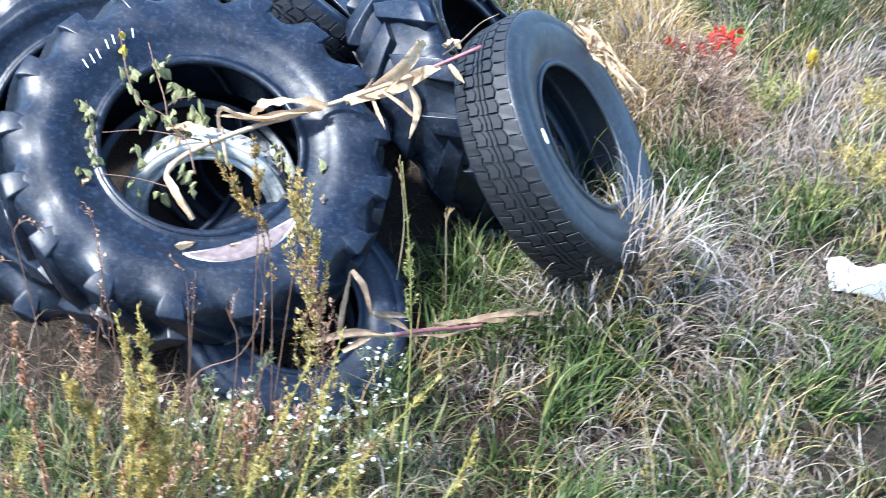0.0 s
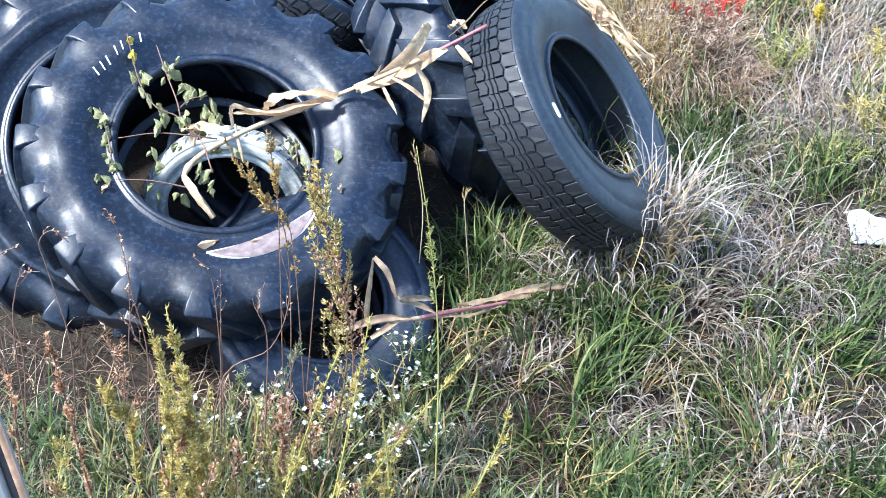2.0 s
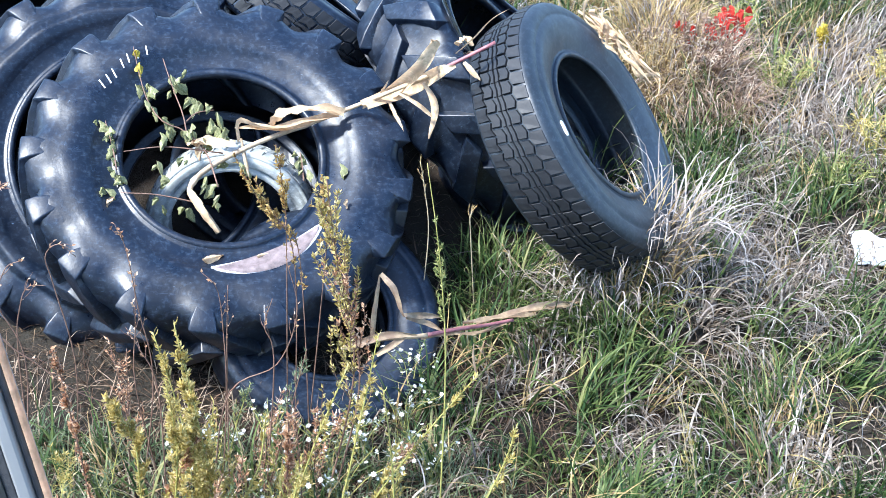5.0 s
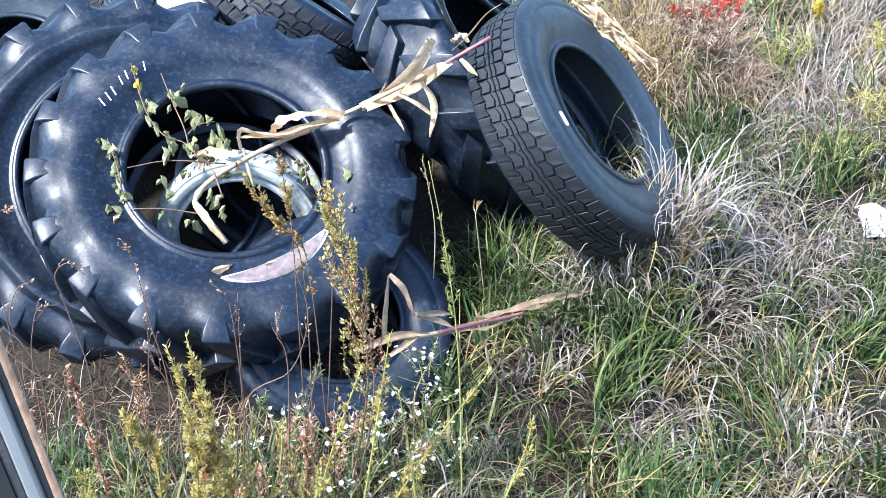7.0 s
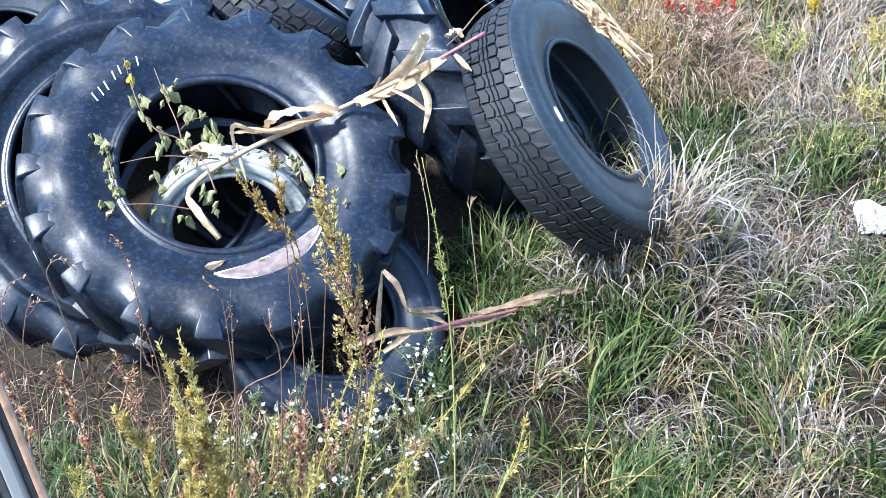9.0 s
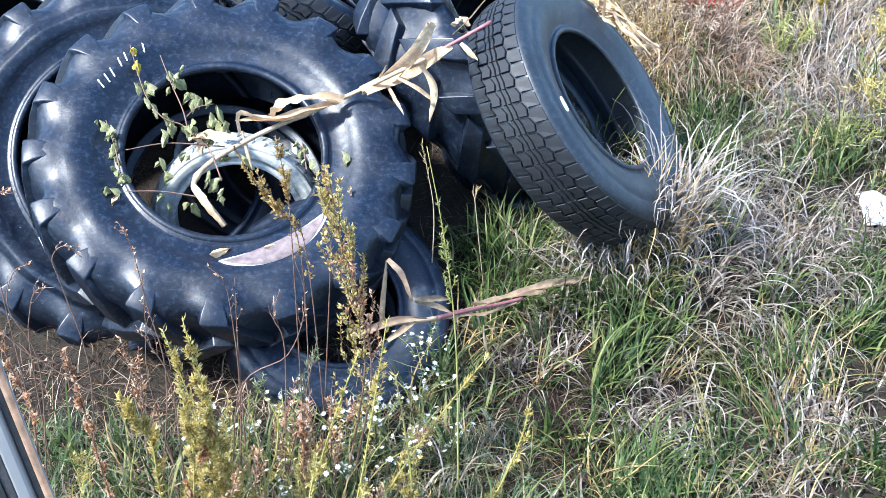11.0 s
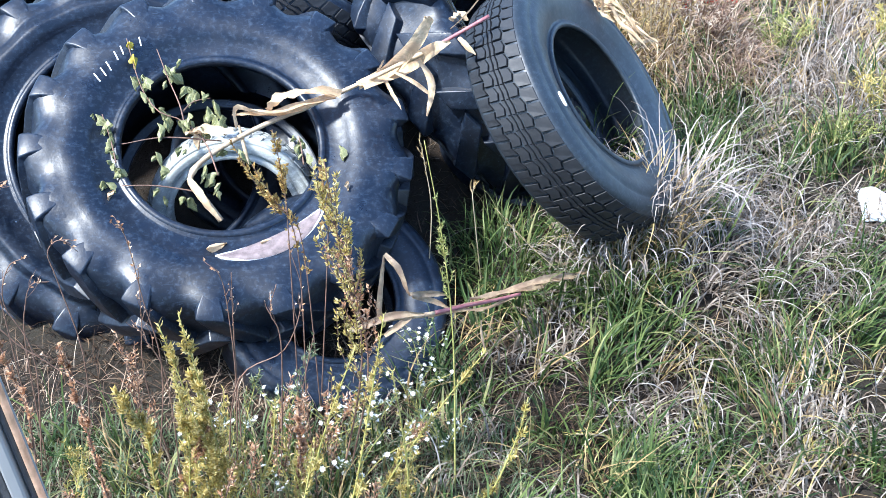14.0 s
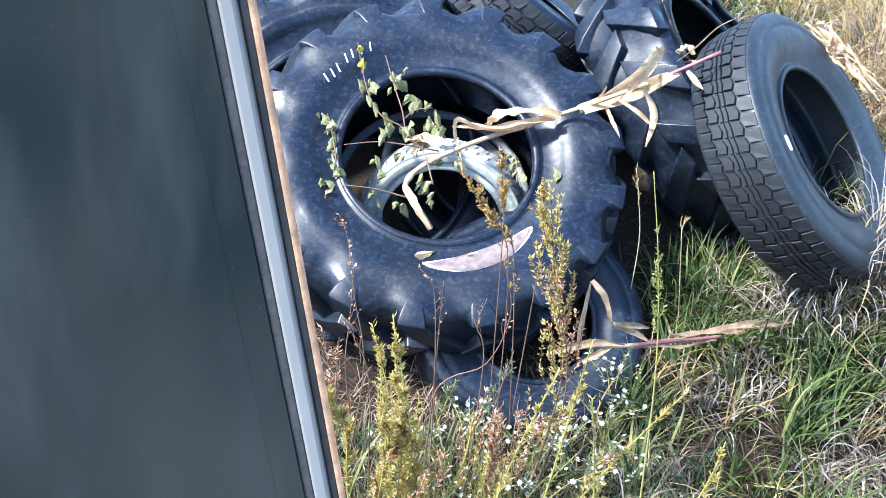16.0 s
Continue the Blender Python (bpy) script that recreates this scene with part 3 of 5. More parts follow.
def door():
    top, foot = Vector((-0.776, 1.15, 2.288)), Vector((-0.690, 1.15, 1.775))
    d = (foot - top).normalized()
    top, foot = top - d * 0.9, foot + d * 1.86
    t = thing("panel_door", Matrix.Identity(4), "dark grey painted door with a pale metal edge, standing open", "door")
    left = Vector((-1, -0.06, 0)).normalized()
    back = d.cross(left).normalized()
    if back.y < 0:
        back = -back

    def strip(name, x0, x1, y0, y1, material, label, r=0.006, out=0.0):
        v, f = [], []
        prof = [(x0, y0 + r), (x0 + r * 0.3, y0 + r * 0.3), (x0 + r, y0), (x1 - r, y0), (x1 - r * 0.3, y0 + r * 0.3), (x1, y0 + r), (x1, y1), (x0, y1)]
        for p in (top, foot):
            v += [p + left * a + back * b for a, b in prof]
        k = len(prof)
        f = [(i, (i + 1) % k, k + (i + 1) % k, k + i) for i in range(k)] + [tuple(range(k))[::-1], tuple(range(k, 2 * k))]
        part(name, (v, f), material, t, label)
    strip("lip", 0.0, 0.006, 0.001, 0.008, LIP, "thin lip with sunlit orange put into its colour", 0.002)
    strip("seal", 0.007, 0.014, 0.005, 0.02, SEAL, "dark rubber seal", 0.002)
    strip("edge_trim", 0.015, 0.031, 0.0, 0.05, DOOR_TRIM, "pale metal edge trim", 0.0035)
    strip("inner_seal", 0.0315, 0.041, 0.003, 0.05, SEAL, "", 0.001)
    strip("stile", 0.0412, 0.0693, 0.0015, 0.05, DOOR, "", 0.0004)
    strip("panel", 0.0694, 1.1, 0.0018, 0.05, DOOR, "dark smeared door panel", 0.0003)


door()


# ---- plants ----
def stem_plant(name, label, category, pts, stem_mat, leaf_mat, r=0.0035, leaves=60, span=(0.3, 1.0), ln=0.03, wd=0.008, branches=0, spread=0.08, up=0.5, group="", blen=0.14, foliage="foliage"):
    g = ground_z(pts[0][0], pts[0][1])
    if pts[0][2] > g + 0.03:
        pts = [(pts[0][0] + random.uniform(-0.06, 0.06), pts[0][1] + random.uniform(0.0, 0.06), g - 0.01)] + list(pts)
    P = spline(pts, 22)
    base = P[0].copy()
    t = thing(name, Matrix.Translation(base), label, category, group)
    P = [p - base for p in P]
    part("stem", tube(P, r, r * 0.4, 6), stem_mat, t, smooth=True)
    pos, dirs = [], []
    lines = [(P, span)]
    twigs = []
    for b in range(branches):
        s = random.uniform(span[0], span[1] * 0.95)
        i = int(s * 21)
        q = P[i]
        d = (P[i + 1] - P[i]).normalized()
        o = Matrix.Rotation(random.uniform(0, 6.28), 3, d) @ d.orthogonal().normalized()
        L = blen * random.uniform(0.5, 1.2) * (1.25 - s)
        tw = spline([q, q + o * L * 0.32 + d * L * 0.55, q + o * L * 0.42 + d * L * 1.15], 8)
        twigs.append(tube(tw, r * 0.5, r * 0.25, 4))
        lines.append((tw, (0.15, 1.0)))
    if twigs:
        tagged(part("branch", join(*twigs), stem_mat, t), kind="stuff")
    per = max(1, leaves // len(lines))
    per = max(1, leaves // (len(lines) + 4)) if twigs else per
    for ln_pts, sp in lines:
        m = len(ln_pts) - 1
        for _ in range(per * 5 if twigs and ln_pts is P else per):
            s = random.uniform(*sp) * (m - 0.01)
            i = int(s)
            p = ln_pts[i].lerp(ln_pts[i + 1], s - i)
            d = (ln_pts[i + 1] - ln_pts[i]).normalized()
            o = Matrix.Rotation(random.uniform(0, 6.28), 3, d) @ d.orthogonal().normalized()
            pos.append(p)
            dirs.append(o * (1 - up) + d * up)
    if pos:
        tagged(part(foliage, leaf_cloud(pos, dirs, ln, wd), leaf_mat, t), kind="stuff")
    return t


GR = "yellow goldenrod stems"
for pts, n, br in (([(-0.743, 2.900, 0.204), (-0.788, 2.900, 0.504), (-0.844, 2.900, 0.820)], 260, 14), ([(-0.775, 2.900, 0.205), (-0.831, 2.900, 0.505), (-0.898, 2.900, 0.785)], 230, 12), ([(-0.809, 2.980, 0.166), (-0.815, 2.980, 0.400), (-0.841, 2.980, 0.638)], 270, 14),
                   ([(-0.848, 2.860, 0.254), (-0.841, 2.860, 0.458), (-0.866, 2.860, 0.670)], 240, 13), ([(-0.951, 2.900, 0.221), (-0.964, 2.900, 0.429), (-1.035, 2.900, 0.565)], 200, 5)):
    stem_plant("goldenrod", "yellowing goldenrod with narrow leaves growing before the tyres", "weed", pts, YGREEN, GOLD, 0.0035, n * 4, (0.12, 1), 0.021, 0.007, br + 6, group=GR, blen=0.10)
for pts, n in (([(-0.385, 3.000, 0.100), (-0.343, 3.000, 0.412), (-0.304, 3.000, 0.746)], 90), ([(-0.296, 3.100, 0.006), (-0.153, 3.100, 0.295), (-0.005, 3.100, 0.543)], 130), ([(0.050, 3.150, -0.051), (0.119, 3.150, 0.169), (0.144, 3.150, 0.334)], 60),
               ([(-0.220, 3.050, 0.049), (-0.241, 3.050, 0.284), (-0.277, 3.050, 0.515)], 50), ([(-0.521, 3.000, 0.105), (-0.466, 3.000, 0.353), (-0.383, 3.000, 0.633)], 80), ([(-0.659, 2.950, 0.155), (-0.620, 2.950, 0.315), (-0.606, 2.950, 0.479)], 60)):
    stem_plant("goldenrod", "thin bright yellow goldenrod stem with tiny leaves", "weed", pts, YGREEN, GOLD, 0.004, n * 4, (0.1, 1), 0.018, 0.007, 6, group=GR, blen=0.07)
stem_plant("tall_weed", "tall thin green weed with a plume of tiny leaves", "weed", [(-0.057, 3.200, -0.093), (-0.089, 3.200, 0.504), (-0.138, 3.200, 0.880), (-0.196, 3.200, 1.175)], YGREEN, GOLDGREEN, 0.003, 230, (0.5, 0.80), 0.014, 0.005, 16, blen=0.06)
stem_plant("tall_weed", "tall branching weed with yellow-green and pinkish leaves", "weed", [(-0.435, 3.200, -0.080), (-0.361, 3.200, 0.458), (-0.424, 3.200, 0.827), (-0.467, 3.200, 1.113)], BROWN, GOLD, 0.004, 1300, (0.36, 1.0), 0.018, 0.008, 30, blen=0.30)
stem_plant("tall_weed", "pinkish seeding weed beside a branching one", "weed", [(-0.411, 3.220, -0.099), (-0.343, 3.220, 0.368), (-0.380, 3.220, 0.659), (-0.443, 3.220, 0.890)], BROWN, PINKSEED, 0.0035, 520, (0.4, 1.0), 0.016, 0.008, 16, blen=0.22)
for pts, c in (([(-1.094, 2.900, 0.216), (-1.134, 2.900, 0.552), (-1.162, 2.900, 0.718)], 120), ([(-1.270, 2.900, 0.438), (-1.300, 2.900, 0.651), (-1.334, 2.900, 0.815)], 60), ([(-0.554, 3.000, 0.117), (-0.542, 3.000, 0.270), (-0.545, 3.000, 0.448)], 130), ([(-0.864, 2.900, 0.208), (-0.830, 2.900, 0.343), (-0.784, 2.900, 0.444)], 110)):
    stem_plant("seeding_weed", "dry reddish-brown weed with pink seed clusters", "weed", pts, BROWN, PINKSEED, 0.0035, c * 5, (0.2, 1), 0.016, 0.010, 8, group="dry seeding weeds", blen=0.05)
for pts, c in (([(-0.957, 3.200, 0.398), (-0.991, 3.200, 0.662), (-1.016, 3.200, 0.853), (-1.044, 3.200, 0.936)], 26), ([(-1.192, 3.250, 0.387), (-1.237, 3.250, 0.692), (-1.254, 3.250, 0.789), (-1.215, 3.250, 0.833), (-1.169, 3.250, 0.795)], 8), ([(-1.339, 3.250, 0.411), (-1.400, 3.250, 0.617), (-1.369, 3.250, 0.743), (-1.311, 3.250, 0.776)], 8),
               ([(-1.358, 3.250, 0.453), (-1.339, 3.250, 0.615), (-1.311, 3.250, 0.684), (-1.261, 3.250, 0.693)], 8), ([(-0.741, 3.200, 0.350), (-0.748, 3.200, 0.579), (-0.765, 3.200, 0.736), (-0.810, 3.200, 0.794)], 12), ([(-0.738, 3.200, 0.414), (-0.738, 3.200, 0.599), (-0.735, 3.200, 0.755)], 8),
               ([(-0.735, 3.150, 0.388), (-0.588, 3.150, 0.520), (-0.534, 3.150, 0.707), (-0.569, 3.150, 0.878)], 10), ([(-0.597, 3.150, 0.510), (-0.625, 3.150, 0.650), (-0.605, 3.150, 0.747)], 4), ([(-0.925, 3.100, 0.431), (-0.976, 3.100, 0.594), (-1.009, 3.100, 0.662)], 14),
               ([(-1.395, 3.000, 0.673), (-1.280, 3.000, 0.633), (-1.141, 3.000, 0.513), (-1.022, 3.000, 0.460)], 6), ([(-1.472, 3.400, 0.911), (-1.423, 3.400, 0.922), (-1.393, 3.400, 0.929)], 5), ([(-1.019, 3.250, 0.340), (-1.011, 3.250, 0.569), (-1.005, 3.250, 0.747)], 22)):
    stem_plant("dry_weed", "bare dry brown weed with a curling tip", "weed", pts, BROWN, PINKSEED, 0.0026, c, (0.55, 1), 0.014, 0.008, 3, group="dry brown stems", blen=0.09)
for pts in ([(-0.558, 3.420, 0.715), (-0.661, 3.420, 0.902), (-0.743, 3.420, 1.070)], [(-0.581, 3.400, 0.767), (-0.595, 3.400, 0.960), (-0.618, 3.400, 1.110)], [(-0.540, 3.400, 0.727), (-0.611, 3.400, 0.865), (-0.680, 3.400, 0.998)], [(-0.462, 3.400, 0.786), (-0.473, 3.400, 0.921), (-0.481, 3.400, 1.019)]):
    stem_plant("yellow_sprig", "thin yellow sprig with small seeds before the tyre hollow", "weed", pts, BROWN, SPRIG, 0.0022, 220, (0.3, 1), 0.016, 0.009, 10, group="yellow sprigs", blen=0.06)
for pts in ([(0.856, 3.300, -0.215), (0.765, 3.300, 0.120), (0.666, 3.300, 0.396)], [(0.834, 3.320, -0.232), (0.764, 3.320, 0.056), (0.706, 3.320, 0.268)], [(0.595, 3.400, -0.154), (0.474, 3.400, -0.038), (0.346, 3.400, -0.022)], [(1.096, 3.300, -0.223), (1.140, 3.300, -0.085), (1.133, 3.300, 0.062)]):
    stem_plant("straw_weed", "straw-yellow weed stalk in the grass", "weed", pts, TAN, GOLD, 0.0035, 50, (0.2, 1), 0.03, 0.006, 4, group="straw weeds", up=0.8, blen=0.08)
for pts in ([(0.391, 4.050, 0.202), (0.254, 4.050, 0.339), (0.130, 4.050, 0.484)], [(0.400, 4.050, 0.362), (0.433, 4.050, 0.470), (0.461, 4.050, 0.551)], [(-0.109, 4.000, 0.480), (-0.138, 4.000, 0.685), (-0.160, 4.000, 0.784)], [(0.054, 4.100, 0.445), (0.045, 4.100, 0.528), (0.059, 4.100, 0.568)],
            [(1.087, 3.900, 0.060), (0.864, 3.900, 0.115), (0.662, 3.900, 0.194)], [(1.140, 3.800, -0.051), (1.234, 3.800, 0.151), (1.354, 3.800, 0.297)], [(1.183, 3.700, -0.107), (1.311, 3.700, 0.120), (1.463, 3.700, 0.288)], [(0.964, 3.700, 0.077), (0.732, 3.700, 0.265), (0.491, 3.700, 0.467)]):
    stem_plant("grass_stalk", "thin dry grass stalk with a loose seed head", "grass", pts, TAN, STRAW, 0.0025, 26, (0.55, 1), 0.022, 0.004, 3, group="dry grass stalks", up=0.8, blen=0.06)


for _ in range(36):
    x, y = random.uniform(-1.5, -0.25), random.uniform(2.75, 3.35)
    h, z = random.uniform(0.22, 0.55), ground_z(x, y)
    lx, ly = random.uniform(-0.16, 0.10), random.uniform(-0.05, 0.08)
    kind = random.random()
    stem_plant("mixed_weed", "half-dry weed with narrow leaves before the tyres", "weed", [(x, y, z), (x + lx * 0.4, y + ly * 0.4, z + h * 0.55), (x + lx, y + ly, z + h)],
               BROWN if kind < 0.5 else YGREEN, PINKSEED if kind < 0.45 else SAGE if kind < 0.6 else GOLD, 0.003, 150, (0.15, 1), 0.019, 0.006, 9, group="mixed weeds", blen=0.11)


# white asters
def aster(cx, cy, h, n_stems, flowers):
    z = ground_z(cx, cy)
    t = thing("aster", Matrix.Translation((cx, cy, z)), "small white asters on grey-green stems before the tyres", "flower", "white asters")
    tubes, lp, ld, heads = [], [], [], []
    for _ in range(n_stems):
        a, L = random.uniform(0, 6.28), h * random.uniform(0.55, 1.15)
        o = Vector((math.cos(a), math.sin(a) * 0.6, 0)) * L * random.uniform(0.2, 0.75)
        P = spline([(random.uniform(-0.03, 0.03), random.uniform(-0.03, 0.03), 0), o * 0.35 + Vector((0, 0, L * 0.6)), o + Vector((0, 0, L * 0.95))], 10)
        tubes.append(tube(P, 0.0022, 0.0012, 4))
        for _ in range(34):
            i = random.randrange(1, 10)
            lp.append(P[i].lerp(P[i + 1] if i < 10 else P[i], random.random()))
            ld.append((random.uniform(-1, 1), random.uniform(-1, 1), random.uniform(-0.1, 1)))
        for _ in range(flowers):
            i = random.randrange(5, 11)
            heads.append(P[min(i, 10)] + Vector((random.uniform(-0.02, 0.02), random.uniform(-0.02, 0.02), random.uniform(0, 0.015))))
    tagged(part("stem", join(*tubes), YGREEN, t), kind="stuff")
    tagged(part("foliage", leaf_cloud(lp, ld, 0.020, 0.005), SAGE, t), kind="stuff")
    v, f = [], []
    for i in range(7):
        a = 2 * math.pi * i / 7
        k = len(v)
        c, s = math.cos(a), math.sin(a)
        v += [(0, 0, 0), (0.006 * c - 0.003 * s, 0.006 * s + 0.003 * c, 0.002), (0.0105 * c, 0.0105 * s, 0.0015), (0.006 * c + 0.003 * s, 0.006 * s - 0.003 * c, 0.002)]
        f.append((k, k + 3, k + 2, k + 1))
    first = None
    for p in heads:
        if first is None:
            first = ob = part("flower_head", (v, f), PETAL, t, "white daisy-like flower")
        else:
            ob = new("flower_head", first.data)
            ob.parent = t
        ob.location = p
        ob.rotation_euler = (random.uniform(0.1, 1.0), random.uniform(-0.6, 0.6), random.uniform(0, 6))
        q = random.uniform(0.6, 1.05)
        ob.scale = (q, q, q)


for cx, cy, h, n, fl in ((-0.42, 3.38, 0.30, 9, 3), (-0.30, 3.45, 0.26, 9, 3), (-0.52, 3.30, 0.28, 8, 3), (-0.18, 3.55, 0.24, 8, 2), (-0.38, 3.20, 0.28, 8, 3), (-0.62, 3.42, 0.22, 7, 2), (-0.78, 3.40, 0.20, 6, 2),
                        (-0.90, 3.30, 0.20, 6, 1), (-0.25, 3.28, 0.24, 7, 2), (-0.08, 3.34, 0.22, 6, 2), (-0.58, 3.15, 0.26, 7, 2), (-0.15, 3.70, 0.26, 5, 3)):
    aster(cx, cy, h, n, fl + 2)


# wilted vine over the main tyre
def vine_leaf(seed=0):
    """A drooping, crumpled, folded leaf, tip down."""
    r = random.Random(seed)
    v, f = [], []
    fold = r.uniform(0.45, 0.95)
    curl = r.uniform(0.1, 0.6)
    rows = [(0.0, 0.10), (0.10, 0.62), (0.28, 0.95), (0.48, 1.0), (0.68, 0.66), (0.86, 0.34), (1.0, 0.03)]
    for i, (s, w) in enumerate(rows):
        for k, e in enumerate((-1, -0.6, -0.25, 0, 0.25, 0.6, 1)):
            j = 0.09 * w
            v.append((e * w * 0.36 * r.uniform(0.75, 1.15) + r.uniform(-j, j) * 0.5, -s + r.uniform(-j, j), -fold * abs(e) * w * 0.5 + 0.12 * math.sin(8 * s + 5 * e + seed) + r.uniform(-j, j) - curl * s * s))
        if i:
            for k in range(6):
                f.append(((i - 1) * 7 + k, (i - 1) * 7 + k + 1, i * 7 + k + 1, i * 7 + k))
    return v, f


def vine(label, paths, spots, leaf_mats):
    base = Vector(paths[0][0])
    t = thing("vine", Matrix.Translation(base), label, "vine")
    for p in paths:
        P = [q - base for q in spline(p, 16)]
        part("stem", tube(P, 0.003, 0.0016, 5), BROWN, t, smooth=True)
    shared = {}
    spots = spots + [(Vector(p) + Vector((random.uniform(-0.025, 0.025), 0, random.uniform(-0.03, 0.03))), size * 0.75, mi) for p, size, mi in spots if mi == 0]
    for i, (p, size, mi) in enumerate(spots):
        key = (mi, i % 7)
        if key not in shared:
            shared[key] = ob = part("leaf", vine_leaf(i), leaf_mats[mi], t, smooth=True)
        else:
            ob = new("leaf", shared[key].data)
            ob.parent = t
        ob.location = Vector(p) - base
        ob.rotation_euler = (random.uniform(0.5, 1.5), random.uniform(-0.7, 0.7), random.uniform(-0.9, 0.9))
        size *= random.uniform(0.75, 1.25)
        ob.scale = (size * random.uniform(0.55, 1.0), size, size)


vine("wilted green vine hanging over the tractor tyre's hollow",
     [[(-0.846, 3.958, 0.668), (-0.900, 4.078, 0.738), (-0.979, 4.128, 0.791), (-1.056, 4.139, 0.819), (-1.115, 4.202, 0.866), (-1.157, 4.300, 0.921), (-1.191, 4.395, 0.985)],
      [(-0.969, 4.115, 0.782), (-0.991, 4.175, 0.834), (-1.036, 4.261, 0.894), (-1.084, 4.369, 0.957)], [(-0.981, 4.157, 0.810), (-0.945, 4.197, 0.831), (-0.887, 4.217, 0.837)],
      [(-0.844, 4.094, 0.730), (-1.035, 4.075, 0.752), (-1.174, 4.038, 0.744)], [(-1.190, 3.985, 0.700), (-1.215, 4.058, 0.750), (-1.252, 4.142, 0.807)], [(-0.916, 3.946, 0.609), (-1.046, 3.933, 0.639), (-1.167, 3.922, 0.646)],
      [(-0.559, 4.044, 0.665), (-0.568, 4.080, 0.714), (-0.578, 4.118, 0.739)]],
     [((-1.182, 4.372, 0.982), 0.055, 1), ((-1.162, 4.329, 0.952), 0.05, 1), ((-1.162, 4.251, 0.902), 0.05, 0), ((-1.117, 4.241, 0.903), 0.055, 0), ((-1.103, 4.243, 0.891), 0.05, 0), ((-1.121, 4.190, 0.871), 0.05, 0), ((-1.093, 4.174, 0.857), 0.045, 0),
      ((-1.049, 4.304, 0.923), 0.05, 0), ((-1.022, 4.267, 0.908), 0.05, 0), ((-1.013, 4.304, 0.919), 0.04, 0), ((-0.956, 4.233, 0.867), 0.055, 0), ((-0.974, 4.226, 0.877), 0.045, 0), ((-0.930, 4.221, 0.857), 0.04, 0), ((-0.876, 4.201, 0.838), 0.055, 0), ((-0.895, 4.186, 0.818), 0.05, 0),
      ((-1.052, 4.144, 0.834), 0.06, 0), ((-1.025, 4.112, 0.810), 0.055, 0), ((-1.038, 4.092, 0.787), 0.045, 0), ((-0.987, 4.116, 0.797), 0.06, 0), ((-0.949, 4.120, 0.795), 0.05, 0), ((-0.910, 4.105, 0.780), 0.05, 0), ((-0.843, 4.141, 0.795), 0.05, 0), ((-0.865, 4.159, 0.798), 0.05, 0),
      ((-1.270, 4.140, 0.808), 0.055, 0), ((-1.247, 4.112, 0.800), 0.05, 0), ((-1.227, 4.100, 0.790), 0.05, 0), ((-1.214, 4.057, 0.761), 0.045, 0), ((-1.213, 4.010, 0.731), 0.045, 0), ((-1.197, 3.973, 0.706), 0.04, 0), ((-1.186, 3.956, 0.693), 0.05, 0), ((-1.215, 3.917, 0.660), 0.05, 0), ((-1.187, 3.895, 0.643), 0.055, 2),
      ((-1.030, 3.990, 0.685), 0.05, 0), ((-0.974, 4.041, 0.735), 0.045, 0), ((-1.060, 4.024, 0.722), 0.045, 0), ((-0.841, 4.064, 0.723), 0.05, 0), ((-0.888, 4.004, 0.666), 0.05, 0), ((-0.850, 3.998, 0.658), 0.05, 0), ((-0.859, 3.961, 0.611), 0.045, 0), ((-0.943, 3.925, 0.598), 0.05, 0), ((-0.784, 4.061, 0.702), 0.045, 0),
      ((-0.574, 4.109, 0.733), 0.04, 0), ((-0.558, 4.097, 0.723), 0.045, 0), ((-0.548, 4.063, 0.700), 0.035, 0), ((-0.434, 4.111, 0.706), 0.04, 0), ((-0.407, 3.983, 0.633), 0.035, 2), ((-1.045, 3.924, 0.633), 0.05, 0), ((-0.949, 4.102, 0.771), 0.05, 2), ((-0.916, 4.095, 0.763), 0.05, 2), ((-0.882, 4.124, 0.777), 0.05, 0)],
     [VINE, YELLOWLEAF, HUSK])


def fallen_leaf(p, size, n):
    ob = mesh_ob("fallen_leaf", *vine_leaf(), HUSK, True)
    ob.matrix_world = Matrix.Translation(p) @ n.to_track_quat("Z", "Y").to_matrix().to_4x4() @ Matrix.Rotation(1.9, 4, "Z") @ Matrix.Diagonal((size * 0.6, size, size * 0.5, 1))
    tagged(ob, "pale dry fallen leaf on the tyre sidewall", "leaf")


fallen_leaf((-0.875, 3.743, 0.504), 0.075, MAIN_N)
fallen_leaf((-0.699, 3.783, 0.504), 0.05, MAIN_N)


# ---- corn stalks ----
def corn(label, path, red_from, leaves, r0=0.011, r1=0.007, husk=HUSK, wide=1.35):
    base = Vector(path[0])
    t = thing("corn_stalk", Matrix.Translation(base), label, "corn stalk", "dry corn stalks")
    P = [p - base for p in spline(path, 40)]
    k = int(40 * red_from)
    part("stalk", tube(P[:k + 1], r0, r0 + (r1 - r0) * red_from, 8, (12, 24, 34)), STALK, t, smooth=True)
    if k < 40:
        part("stalk", tube(P[k:], r0 + (r1 - r0) * red_from, r1, 8), STALK_RED, t, "reddish bare end of the stalk", smooth=True)
    for i, (pts, w, tw, fold, wave) in enumerate(leaves):
        q = [p - base for p in spline(pts, 18)]
        part("husk_leaf", ribbon(q, w * wide, fold, tw, wave, None, i + 3), husk, t, smooth=True)


